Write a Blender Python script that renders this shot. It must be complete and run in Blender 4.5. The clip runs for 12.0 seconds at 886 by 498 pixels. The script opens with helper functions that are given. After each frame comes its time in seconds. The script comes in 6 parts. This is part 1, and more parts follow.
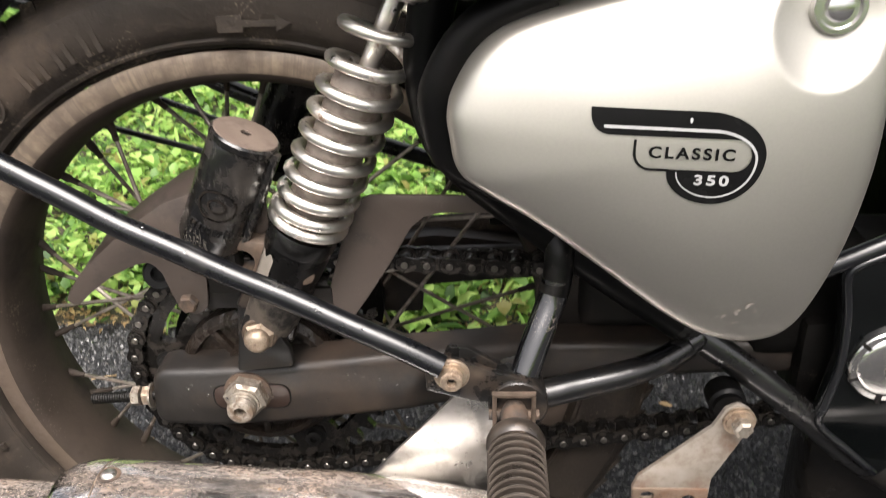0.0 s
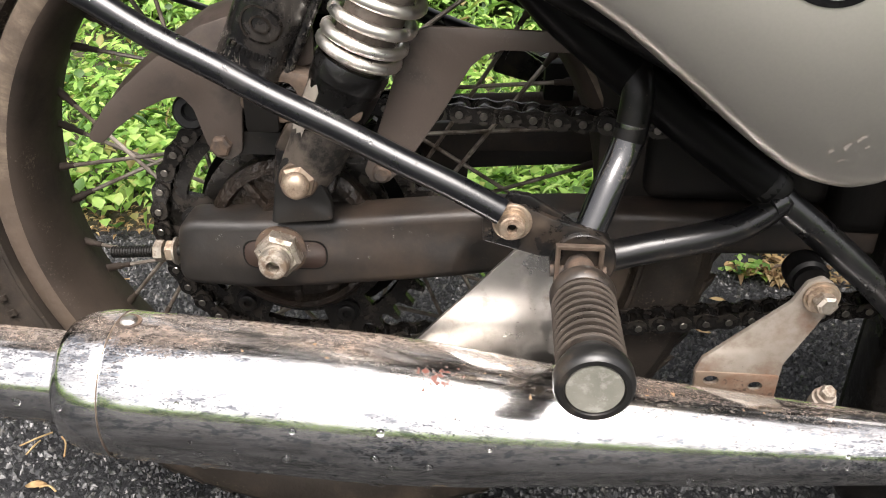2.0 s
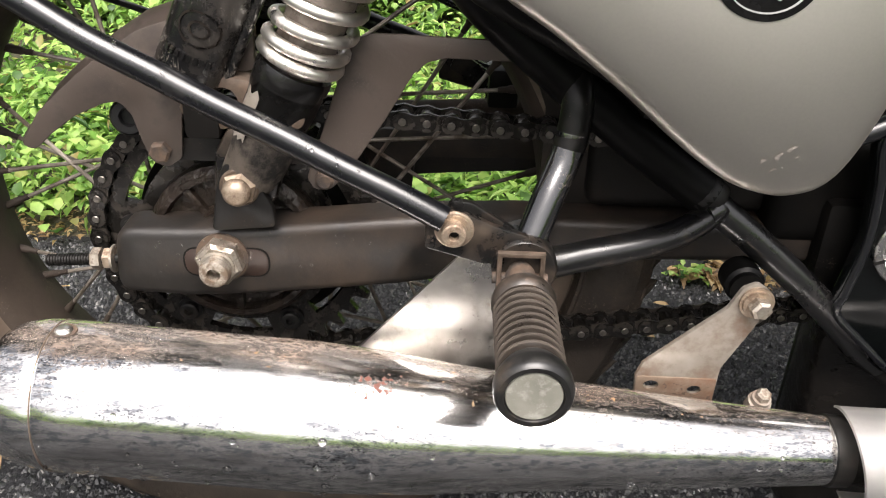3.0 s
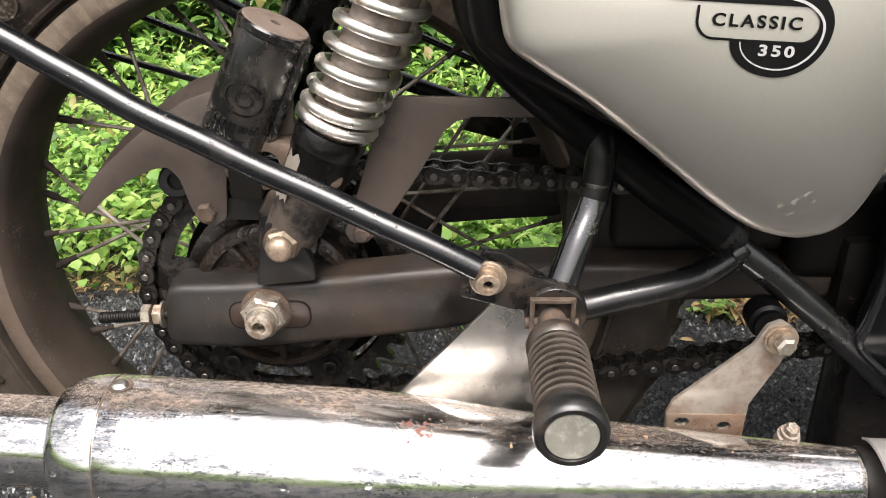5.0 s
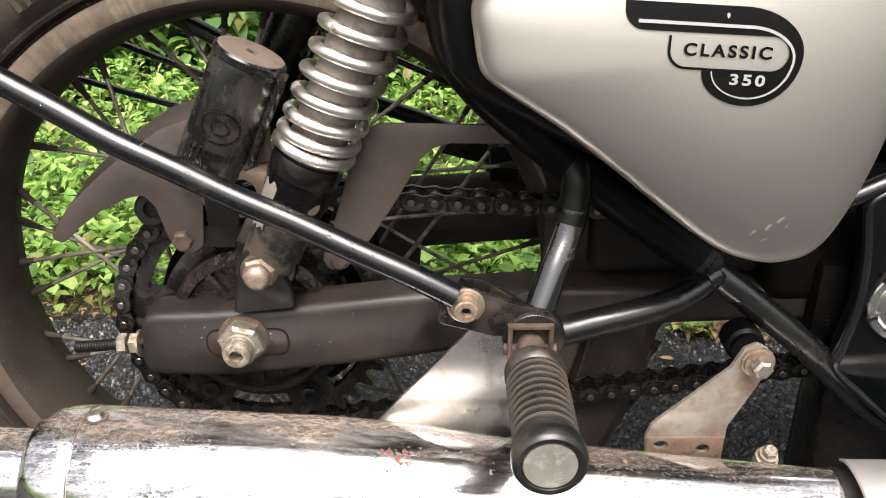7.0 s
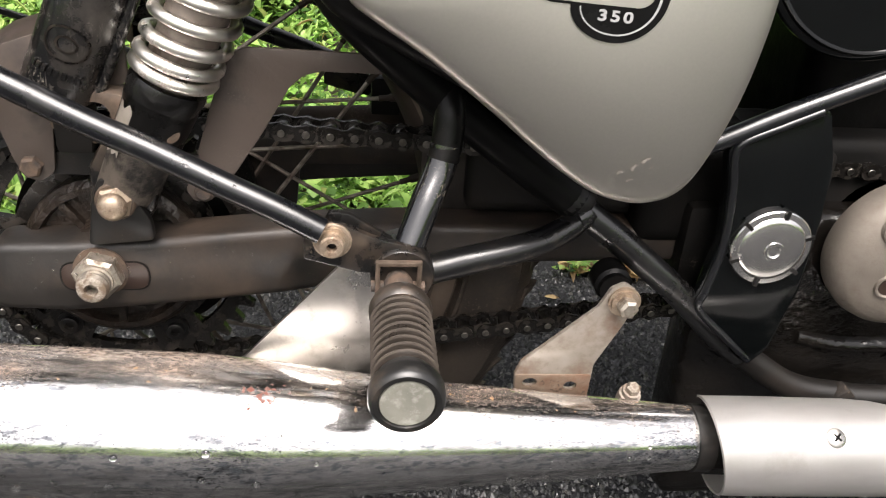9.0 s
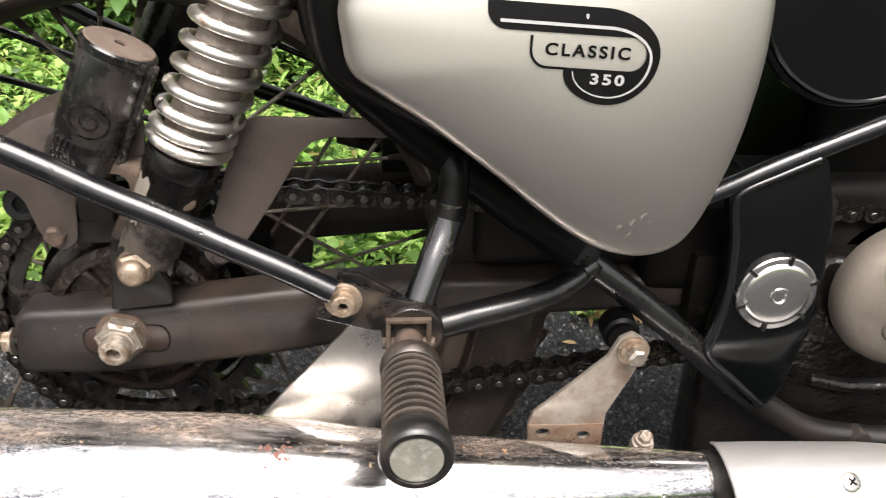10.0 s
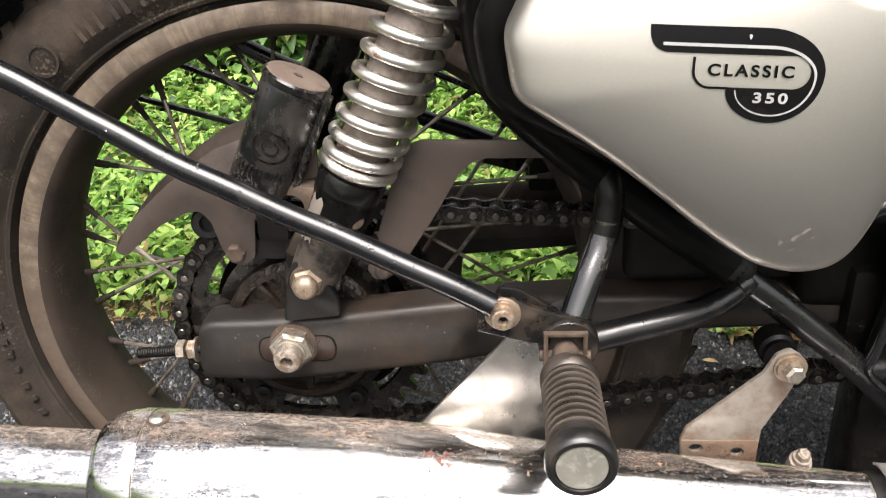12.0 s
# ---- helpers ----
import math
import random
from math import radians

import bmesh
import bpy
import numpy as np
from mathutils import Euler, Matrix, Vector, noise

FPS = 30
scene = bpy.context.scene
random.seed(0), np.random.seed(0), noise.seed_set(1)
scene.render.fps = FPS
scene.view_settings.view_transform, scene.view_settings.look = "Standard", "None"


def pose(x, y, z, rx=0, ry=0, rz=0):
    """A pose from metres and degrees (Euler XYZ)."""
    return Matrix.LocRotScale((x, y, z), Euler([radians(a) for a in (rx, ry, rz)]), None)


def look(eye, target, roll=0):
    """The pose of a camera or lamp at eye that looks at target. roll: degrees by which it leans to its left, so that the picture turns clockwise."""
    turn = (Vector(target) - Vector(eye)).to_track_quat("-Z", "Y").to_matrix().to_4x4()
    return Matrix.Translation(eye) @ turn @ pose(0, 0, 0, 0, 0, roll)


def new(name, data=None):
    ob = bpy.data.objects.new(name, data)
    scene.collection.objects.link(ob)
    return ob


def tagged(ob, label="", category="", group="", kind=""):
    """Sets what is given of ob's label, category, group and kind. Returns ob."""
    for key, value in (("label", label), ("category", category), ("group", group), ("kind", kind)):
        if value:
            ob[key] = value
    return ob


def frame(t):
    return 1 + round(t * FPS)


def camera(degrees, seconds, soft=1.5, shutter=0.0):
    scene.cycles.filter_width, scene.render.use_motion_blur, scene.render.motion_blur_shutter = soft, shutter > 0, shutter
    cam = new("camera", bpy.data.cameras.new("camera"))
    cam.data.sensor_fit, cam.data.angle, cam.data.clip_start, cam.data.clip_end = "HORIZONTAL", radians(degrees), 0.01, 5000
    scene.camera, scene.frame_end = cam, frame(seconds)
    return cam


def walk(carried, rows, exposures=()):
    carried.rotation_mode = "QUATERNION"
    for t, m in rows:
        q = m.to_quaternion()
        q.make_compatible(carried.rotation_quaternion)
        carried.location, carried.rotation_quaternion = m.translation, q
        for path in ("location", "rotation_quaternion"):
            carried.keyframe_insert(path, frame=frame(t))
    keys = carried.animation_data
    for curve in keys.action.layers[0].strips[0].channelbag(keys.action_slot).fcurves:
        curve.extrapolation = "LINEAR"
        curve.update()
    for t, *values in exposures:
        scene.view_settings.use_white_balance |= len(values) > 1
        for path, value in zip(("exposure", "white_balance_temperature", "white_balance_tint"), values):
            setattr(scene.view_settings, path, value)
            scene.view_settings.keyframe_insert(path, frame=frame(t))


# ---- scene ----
cam = camera(55.0, 12.0, soft=1.0, shutter=0.5)
PATH = [
    (0, (0.158, -0.566, 0.668), (0.055, 1.203, -0.259), -2.0),
    (0.5, (0.16, -0.594, 0.642), (0.048, 1.25, -0.124), -0.0),
    (1, (0.143, -0.591, 0.613), (0.05, 1.227, -0.216), 1.8),
    (1.5, (0.136, -0.581, 0.599), (0.051, 1.164, -0.374), 0.7),
    (2, (0.127, -0.56, 0.578), (0.009, 1.18, -0.401), 0.4),
    (2.5, (0.124, -0.559, 0.578), (0.045, 1.184, -0.4), 1.2),
    (3, (0.132, -0.559, 0.58), (0.127, 1.19, -0.389), 2.1),
    (3.5, (0.131, -0.568, 0.59), (0.124, 1.19, -0.363), 0.8),
    (3.7, (0.126, -0.579, 0.589), (0.122, 1.222, -0.279), 0.3),
    (5.5, (0.123, -0.577, 0.599), (0.057, 1.212, -0.294), -0.6),
    (6, (0.122, -0.576, 0.6), (0.057, 1.215, -0.288), -0.9),
    (6.5, (0.127, -0.576, 0.605), (0.087, 1.229, -0.255), -0.9),
    (6.7, (0.126, -0.576, 0.604), (0.098, 1.234, -0.246), -0.7),
    (8.3, (0.136, -0.568, 0.595), (0.261, 1.188, -0.355), 3.3),
    (8.5, (0.139, -0.567, 0.593), (0.305, 1.176, -0.374), 4.0),
    (9, (0.148, -0.566, 0.596), (0.358, 1.166, -0.381), 4.2),
    (9.5, (0.153, -0.57, 0.606), (0.363, 1.192, -0.317), 3.2),
    (10, (0.156, -0.575, 0.61), (0.31, 1.209, -0.281), 1.6),
    (10.5, (0.144, -0.578, 0.614), (0.179, 1.213, -0.275), -0.8),
    (11, (0.138, -0.584, 0.612), (0.067, 1.206, -0.278), -2.0),
    (11.5, (0.132, -0.592, 0.617), (0.004, 1.197, -0.269), -2.4),
    (12, (0.133, -0.594, 0.619), (0.008, 1.211, -0.235), -2.3),
]
walk(cam, [(t, look(eye, target, roll)) for t, eye, target, roll in PATH],
     exposures=[(0.0, 1.46, 6700, 14), (12.0, 1.46, 6700, 14)])

# ---- light ----
GROUND = 0.0185
world = bpy.data.worlds.new("overcast_sky")
world.use_nodes = True
scene.world = world
wn = world.node_tree
sky = wn.nodes.new("ShaderNodeTexSky")
sky.sky_type = 'NISHITA'
sky.sun_disc = False
sky.sun_elevation = radians(62)
sky.sun_rotation = radians(179)
sky.air_density = 1.0
sky.dust_density = 6.0
sky.ozone_density = 1.0
pale = wn.nodes.new("ShaderNodeHueSaturation")
pale.inputs["Saturation"].default_value = 0.18
wn.links.new(sky.outputs[0], pale.inputs["Color"])
wn.links.new(pale.outputs[0], wn.nodes["Background"].inputs["Color"])
wn.nodes["Background"].inputs["Strength"].default_value = 0.115

sun = new("sun", bpy.data.lights.new("sun", 'SUN'))
sun.data.energy = 2.6
sun.data.angle = radians(45)
sun.data.color = (1.0, 0.97, 0.92)
sun.matrix_world = look((0, 0, 5), (-0.05, 2.2, 0))


# ---- materials ----
def ramp(nt, fac, stops):
    r = nt.nodes.new("ShaderNodeValToRGB")
    el = r.color_ramp.elements
    while len(el) < len(stops):
        el.new(0.5)
    for e, (pos, col) in zip(el, stops):
        e.position = pos
        e.color = (*col, 1) if len(col) == 3 else col
    nt.links.new(fac, r.inputs[0])
    return r.outputs[0]


def noise_node(nt, scale, detail=6, rough=0.55, stretch=None, kind="noise", at=None):
    tc = nt.nodes.new("ShaderNodeTexCoord")
    mp = nt.nodes.new("ShaderNodeMapping")
    nt.links.new(tc.outputs["Object"], mp.inputs[0])
    if stretch:
        mp.inputs["Scale"].default_value = stretch
    if kind == "noise":
        n = nt.nodes.new("ShaderNodeTexNoise")
        n.inputs["Scale"].default_value = scale
        n.inputs["Detail"].default_value = detail
        n.inputs["Roughness"].default_value = rough
        nt.links.new(mp.outputs[0], n.inputs["Vector"])
        return n.outputs["Fac"]
    n = nt.nodes.new("ShaderNodeTexVoronoi")
    n.inputs["Scale"].default_value = scale
    nt.links.new(mp.outputs[0], n.inputs["Vector"])
    return n.outputs["Distance"]


def mix(nt, fac, a, b):
    m = nt.nodes.new("ShaderNodeMix")
    m.data_type = 'RGBA'
    for sock, v in ((m.inputs[0], fac), (m.inputs[6], a), (m.inputs[7], b)):
        if isinstance(v, bpy.types.NodeSocket):
            nt.links.new(v, sock)
        elif isinstance(v, (int, float)):
            sock.default_value = v
        else:
            sock.default_value = (*v, 1)
    return m.outputs[2]


def surface(name, base, second=None, scale=60, rough=(0.4, 0.6), metal=0.0, bump=0.1, bump_scale=400,
            dirt=None, dirt_scale=25, dirt_from=0.52, dirt_to=0.68, dirt_rough=0.85, dirt_metal=0.0, stretch=None,
            coat=0.0, specular=0.5, bump_dist=0.001, speck=None, speck_scale=350, speck_from=0.60, speck_to=0.66, scratch=None):
    """Two-scale surface: base colour varied by grain, dirt or rust laid over it in patches, fine specks, fine relief."""
    speck_scale *= 4.0
    speck_from, speck_to = speck_from + 0.025, speck_to + 0.055
    m = bpy.data.materials.new(name)
    m.use_nodes = True
    nt = m.node_tree
    b = nt.nodes["Principled BSDF"]
    grain = noise_node(nt, scale, stretch=stretch)
    col = ramp(nt, grain, [(0.3, base), (0.7, second or base)])
    r = nt.nodes.new("ShaderNodeMapRange")
    nt.links.new(grain, r.inputs[0])
    r.inputs[1].default_value, r.inputs[2].default_value = 0.3, 0.7
    r.inputs[3].default_value, r.inputs[4].default_value = rough
    rough_out = r.outputs[0]
    b.inputs["Metallic"].default_value = metal
    b.inputs["Specular IOR Level"].default_value = specular
    b.inputs["Coat Weight"].default_value = coat
    b.inputs["Coat Roughness"].default_value = 0.08
    if dirt:
        d = noise_node(nt, dirt_scale, detail=9, rough=0.68)
        mask = ramp(nt, d, [(dirt_from, (0, 0, 0)), (dirt_to, (1, 1, 1))])
        col = mix(nt, mask, col, dirt)
        rr = nt.nodes.new("ShaderNodeMix")
        nt.links.new(mask, rr.inputs[0])
        nt.links.new(rough_out, rr.inputs[2])
        rr.inputs[3].default_value = dirt_rough
        rough_out = rr.outputs[0]
        if metal != dirt_metal:
            mm = nt.nodes.new("ShaderNodeMix")
            nt.links.new(mask, mm.inputs[0])
            mm.inputs[2].default_value = metal
            mm.inputs[3].default_value = dirt_metal
            nt.links.new(mm.outputs[0], b.inputs["Metallic"])
    if speck:
        f = noise_node(nt, speck_scale, detail=5, rough=0.6)
        big = noise_node(nt, speck_scale * 0.05, detail=4)
        mul = nt.nodes.new("ShaderNodeMath")
        mul.operation = 'MULTIPLY_ADD'
        nt.links.new(big, mul.inputs[0])
        mul.inputs[1].default_value = 0.9
        nt.links.new(f, mul.inputs[2])
        hv = nt.nodes.new("ShaderNodeMath")
        hv.operation = 'MULTIPLY'
        nt.links.new(mul.outputs[0], hv.inputs[0])
        hv.inputs[1].default_value = 0.5
        sm = ramp(nt, hv.outputs[0], [((speck_from + 0.53) / 2, (0, 0, 0)), ((speck_to + 0.56) / 2, (0.8, 0.8, 0.8))])
        col = mix(nt, sm, col, speck)
    if scratch:
        lines = noise_node(nt, 800, detail=4, rough=0.6, stretch=(1.0, 1.0, 0.12))
        worn = noise_node(nt, 26, detail=5)
        m2 = nt.nodes.new("ShaderNodeMath")
        m2.operation = 'MULTIPLY_ADD'
        nt.links.new(worn, m2.inputs[0])
        m2.inputs[1].default_value = 0.8
        nt.links.new(lines, m2.inputs[2])
        h2 = nt.nodes.new("ShaderNodeMath")
        h2.operation = 'MULTIPLY'
        nt.links.new(m2.outputs[0], h2.inputs[0])
        h2.inputs[1].default_value = 0.5
        col = mix(nt, ramp(nt, h2.outputs[0], [(0.505, (0, 0, 0)), (0.60, (0.7, 0.7, 0.7))]), col, scratch)
    nt.links.new(col, b.inputs["Base Color"])
    nt.links.new(rough_out, b.inputs["Roughness"])
    if bump:
        bp = nt.nodes.new("ShaderNodeBump")
        bp.inputs["Strength"].default_value = bump
        bp.inputs["Distance"].default_value = bump_dist
        nt.links.new(noise_node(nt, bump_scale, detail=4), bp.inputs["Height"])
        nt.links.new(bp.outputs[0], b.inputs["Normal"])
    return m


BROWN_DUST = (0.12, 0.092, 0.07)
M = {}
M["gloss_black"] = surface("gloss_black_paint", (0.0022, 0.0025, 0.0036), (0.0038, 0.0042, 0.0054), 30, (0.24, 0.33), bump=0.03, coat=0.22, specular=0.55,
                           dirt=(0.026, 0.024, 0.022), dirt_scale=40, dirt_from=0.57, dirt_to=0.9, dirt_rough=0.45, speck=(0.09, 0.085, 0.08), speck_scale=170, speck_from=0.64, speck_to=0.70)
M["dark_gloss"] = surface("dark_green_black_gloss", (0.0016, 0.0020, 0.0021), (0.0026, 0.0031, 0.0032), 30, (0.08, 0.14), bump=0.008, specular=0.3,
                          dirt=(0.010, 0.010, 0.0095), dirt_scale=30, dirt_from=0.60, dirt_to=0.95, dirt_rough=0.4, speck=(0.06, 0.058, 0.055), speck_scale=120, speck_from=0.68, speck_to=0.74)
M["dull_black"] = surface("dusty_black_paint", (0.0045, 0.0044, 0.0042), (0.009, 0.0082, 0.0075), 40, (0.35, 0.55), bump=0.1, specular=0.3,
                          dirt=(0.030, 0.023, 0.018), dirt_scale=30, dirt_from=0.50, dirt_to=0.80, speck=(0.08, 0.06, 0.042), speck_scale=150, speck_from=0.60, speck_to=0.67)
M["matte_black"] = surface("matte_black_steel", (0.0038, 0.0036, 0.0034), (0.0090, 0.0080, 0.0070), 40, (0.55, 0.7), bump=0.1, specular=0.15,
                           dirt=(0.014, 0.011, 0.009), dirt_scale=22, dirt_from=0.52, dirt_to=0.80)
M["cap_dust"] = surface("dust_covered_cap", (0.095, 0.070, 0.055), (0.145, 0.110, 0.087), 70, (0.6, 0.8), bump=0.25, bump_scale=300,
                        dirt=(0.075, 0.055, 0.043), dirt_scale=60, dirt_from=0.5, dirt_to=0.68, speck=(0.28, 0.22, 0.175), speck_scale=200)
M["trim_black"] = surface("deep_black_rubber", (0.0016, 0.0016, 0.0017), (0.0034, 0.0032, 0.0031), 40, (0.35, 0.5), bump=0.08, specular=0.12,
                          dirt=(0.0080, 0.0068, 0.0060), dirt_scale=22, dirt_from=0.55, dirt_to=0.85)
M["mud_steel"] = surface("mud_stained_steel", (0.0085, 0.0078, 0.0073), (0.0175, 0.0150, 0.0130), 45, (0.36, 0.56), bump=0.22, bump_scale=140, specular=0.4,
                         dirt=(0.046, 0.032, 0.023), dirt_scale=16, dirt_from=0.46, dirt_to=0.74, dirt_rough=0.5, speck=(0.05, 0.038, 0.028), speck_scale=200, speck_from=0.58, speck_to=0.66)
M["guard"] = surface("dusty_guard_plastic", (0.050, 0.038, 0.031), (0.070, 0.054, 0.045), 22, (0.40, 0.55), bump=0.12, bump_scale=380, specular=0.45,
                     dirt=(0.022, 0.019, 0.017), dirt_scale=16, dirt_from=0.52, dirt_to=0.72, speck=(0.085, 0.07, 0.058), speck_scale=240, speck_from=0.56, speck_to=0.64)
M["rubber_tyre"] = surface("muddy_tyre_rubber", (0.020, 0.0160, 0.0130), (0.040, 0.0310, 0.0240), 26, (0.55, 0.8), bump=0.4, bump_scale=260, specular=0.3,
                           dirt=(0.082, 0.060, 0.044), dirt_scale=13, dirt_from=0.50, dirt_to=0.72, bump_dist=0.002, speck=(0.15, 0.118, 0.09), speck_scale=110, speck_from=0.56, speck_to=0.61)
M["rim"] = surface("rusty_dull_rim", (0.105, 0.078, 0.056), (0.225, 0.175, 0.127), 110, (0.4, 0.6), metal=0.0, bump=0.15, bump_scale=300,
                   dirt=(0.10, 0.074, 0.055), dirt_scale=34, dirt_from=0.46, dirt_to=0.64, speck=(0.05, 0.037, 0.028), speck_scale=100, speck_from=0.55, speck_to=0.60)
M["rim_mud"] = surface("mud_coated_rim", (0.026, 0.0195, 0.0152), (0.052, 0.0385, 0.0295), 22, (0.6, 0.8), bump=0.3, bump_scale=200, specular=0.25,
                       dirt=(0.022, 0.017, 0.014), dirt_scale=16, dirt_from=0.5, dirt_to=0.7, speck=(0.10, 0.078, 0.06), speck_scale=140, speck_from=0.57, speck_to=0.63)
M["spoke"] = surface("dirty_spoke_steel", (0.14, 0.118, 0.096), (0.30, 0.265, 0.225), 60, (0.28, 0.45), metal=0.6, bump=0.05,
                     dirt=(0.07, 0.05, 0.037), dirt_scale=40, dirt_from=0.47, dirt_to=0.62)
M["chrome"] = surface("spring_chrome", (0.95, 0.92, 0.87), (0.84, 0.79, 0.72), 120, (0.26, 0.40), metal=1.0, bump=0.03,
                      dirt=(0.17, 0.10, 0.06), dirt_scale=55, dirt_from=0.56, dirt_to=0.68, dirt_rough=0.6, dirt_metal=0.3)
M["bolt"] = surface("weathered_zinc", (0.48, 0.435, 0.375), (0.28, 0.245, 0.205), 160, (0.44, 0.6), metal=1.0, bump=0.2,
                    dirt=(0.12, 0.085, 0.058), dirt_scale=110, dirt_from=0.48, dirt_to=0.60, dirt_metal=0.2)
M["brass"] = surface("yellow_zinc", (0.50, 0.41, 0.32), (0.33, 0.25, 0.185), 120, (0.40, 0.55), metal=0.9, bump=0.15,
                     dirt=(0.15, 0.10, 0.065), dirt_scale=110, dirt_from=0.50, dirt_to=0.64, dirt_metal=0.3)
M["rust"] = surface("rusted_iron", (0.065, 0.044, 0.032), (0.12, 0.080, 0.055), 110, (0.6, 0.8), metal=0.2, bump=0.25, bump_scale=500,
                    dirt=(0.025, 0.02, 0.017), dirt_scale=60, dirt_from=0.45, dirt_to=0.60, speck=(0.20, 0.14, 0.10), speck_scale=300)
M["alloy"] = surface("satin_aluminium", (0.55, 0.53, 0.50), (0.46, 0.44, 0.41), 40, (0.22, 0.34), metal=1.0, bump=0.05, bump_scale=600,
                     dirt=(0.20, 0.155, 0.115), dirt_scale=30, dirt_from=0.52, dirt_to=0.76, dirt_metal=0.3, speck=(0.10, 0.08, 0.06), speck_scale=120, speck_from=0.60, speck_to=0.65)
M["bracket"] = surface("stained_bare_steel", (0.285, 0.255, 0.22), (0.185, 0.157, 0.128), 60, (0.35, 0.5), metal=0.35, bump=0.10, bump_scale=200,
                       dirt=(0.125, 0.066, 0.037), dirt_scale=30, dirt_from=0.48, dirt_to=0.72, dirt_metal=0.1, speck=(0.04, 0.026, 0.018), speck_scale=90, speck_from=0.57, speck_to=0.62)
M["castalloy"] = surface("dull_cast_alloy", (0.140, 0.120, 0.101), (0.20, 0.176, 0.150), 30, (0.45, 0.6), metal=0.4, bump=0.2, bump_scale=700,
                         dirt=(0.10, 0.079, 0.061), dirt_scale=30, dirt_from=0.46, dirt_to=0.72, speck=(0.09, 0.07, 0.055), speck_scale=200)
M["grip"] = surface("worn_peg_rubber", (0.014, 0.0115, 0.0095), (0.032, 0.025, 0.020), 50, (0.24, 0.38), bump=0.06, specular=0.7,
                    dirt=(0.085, 0.060, 0.043), dirt_scale=44, dirt_from=0.52, dirt_to=0.70, dirt_rough=0.5, speck=(0.2, 0.15, 0.11), speck_scale=110, speck_from=0.6, speck_to=0.66)
# ribs lighter than the grooves: highlight and groove shade put into colour
M["grip_lit"] = surface("lit_rib_rubber", (0.038, 0.031, 0.026), (0.080, 0.065, 0.053), 70, (0.28, 0.42), bump=0.06, specular=0.6)
M["pegcap"] = surface("scuffed_peg_cap", (0.20, 0.195, 0.165), (0.14, 0.137, 0.115), 60, (0.5, 0.7), bump=0.15, bump_scale=500,
                      dirt=(0.27, 0.265, 0.235), dirt_scale=140, dirt_from=0.52, dirt_to=0.66, speck=(0.36, 0.35, 0.32), speck_scale=380)
M["chain"] = surface("greasy_chain_steel", (0.010, 0.0092, 0.0085), (0.024, 0.021, 0.018), 150, (0.14, 0.30), metal=0.45, bump=0.15,
                     dirt=(0.038, 0.029, 0.022), dirt_scale=90, dirt_from=0.52, dirt_to=0.68, speck=(0.12, 0.10, 0.08), speck_scale=420)
M["pin"] = surface("bright_pin_steel", (0.30, 0.28, 0.25), (0.16, 0.145, 0.13), 300, (0.25, 0.4), metal=1.0, bump=0.05)
M["sticker_black"] = surface("black_vinyl", (0.004, 0.004, 0.0042), (0.006, 0.006, 0.006), 40, (0.2, 0.3), bump=0.01, specular=0.08)
M["sticker_white"] = surface("pale_vinyl", (0.31, 0.31, 0.31), (0.28, 0.28, 0.28), 40, (0.3, 0.4), bump=0.01)
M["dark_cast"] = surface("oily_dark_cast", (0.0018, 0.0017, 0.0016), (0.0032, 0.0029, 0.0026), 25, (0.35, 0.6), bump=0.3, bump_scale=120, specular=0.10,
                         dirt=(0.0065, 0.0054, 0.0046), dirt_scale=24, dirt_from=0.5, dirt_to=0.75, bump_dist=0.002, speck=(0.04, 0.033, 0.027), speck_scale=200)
M["seat"] = surface("black_vinyl_seat", (0.004, 0.004, 0.0043), (0.007, 0.007, 0.0073), 50, (0.4, 0.5), bump=0.15, bump_scale=900, specular=0.3)
M["shock_black"] = surface("scratched_black_tube", (0.0032, 0.0032, 0.0036), (0.006, 0.006, 0.006), 40, (0.16, 0.28), bump=0.05, specular=0.5,
                           dirt=(0.050, 0.043, 0.037), dirt_scale=30, dirt_from=0.47, dirt_to=0.74, dirt_rough=0.5, speck=(0.20, 0.175, 0.15), speck_scale=130, speck_from=0.560, speck_to=0.65, scratch=(0.11, 0.10, 0.088))
M["flaked"] = surface("flaked_black_paint", (0.004, 0.0039, 0.0039), (0.008, 0.0075, 0.007), 40, (0.2, 0.35), bump=0.1, specular=0.5,
                      dirt=(0.060, 0.050, 0.042), dirt_scale=24, dirt_from=0.56, dirt_to=0.68, dirt_rough=0.5, speck=(0.10, 0.085, 0.07), speck_scale=120, speck_from=0.6, speck_to=0.68)
M["beige_mud"] = surface("dried_beige_mud", (0.060, 0.049, 0.040), (0.120, 0.098, 0.080), 40, (0.42, 0.6), bump=0.12, bump_scale=300, specular=0.35,
                         dirt=(0.009, 0.0078, 0.007), dirt_scale=24, dirt_from=0.49, dirt_to=0.60, speck=(0.05, 0.035, 0.025), speck_scale=120)
M["grease"] = surface("brown_chain_grease", (0.009, 0.0062, 0.0045), (0.022, 0.0145, 0.0098), 35, (0.22, 0.5), bump=0.8, bump_scale=150, bump_dist=0.004, specular=0.35,
                      dirt=(0.010, 0.008, 0.0065), dirt_scale=28, dirt_from=0.48, dirt_to=0.6, dirt_rough=0.3)
M["satin_black"] = surface("satin_black_frame_paint", (0.0032, 0.0033, 0.0037), (0.0055, 0.0055, 0.0057), 30, (0.22, 0.34), bump=0.04, coat=0.35, specular=0.7,
                           dirt=(0.022, 0.018, 0.015), dirt_scale=20, dirt_from=0.56, dirt_to=0.85, dirt_rough=0.5, speck=(0.08, 0.065, 0.052), speck_scale=110, speck_from=0.62, speck_to=0.68)
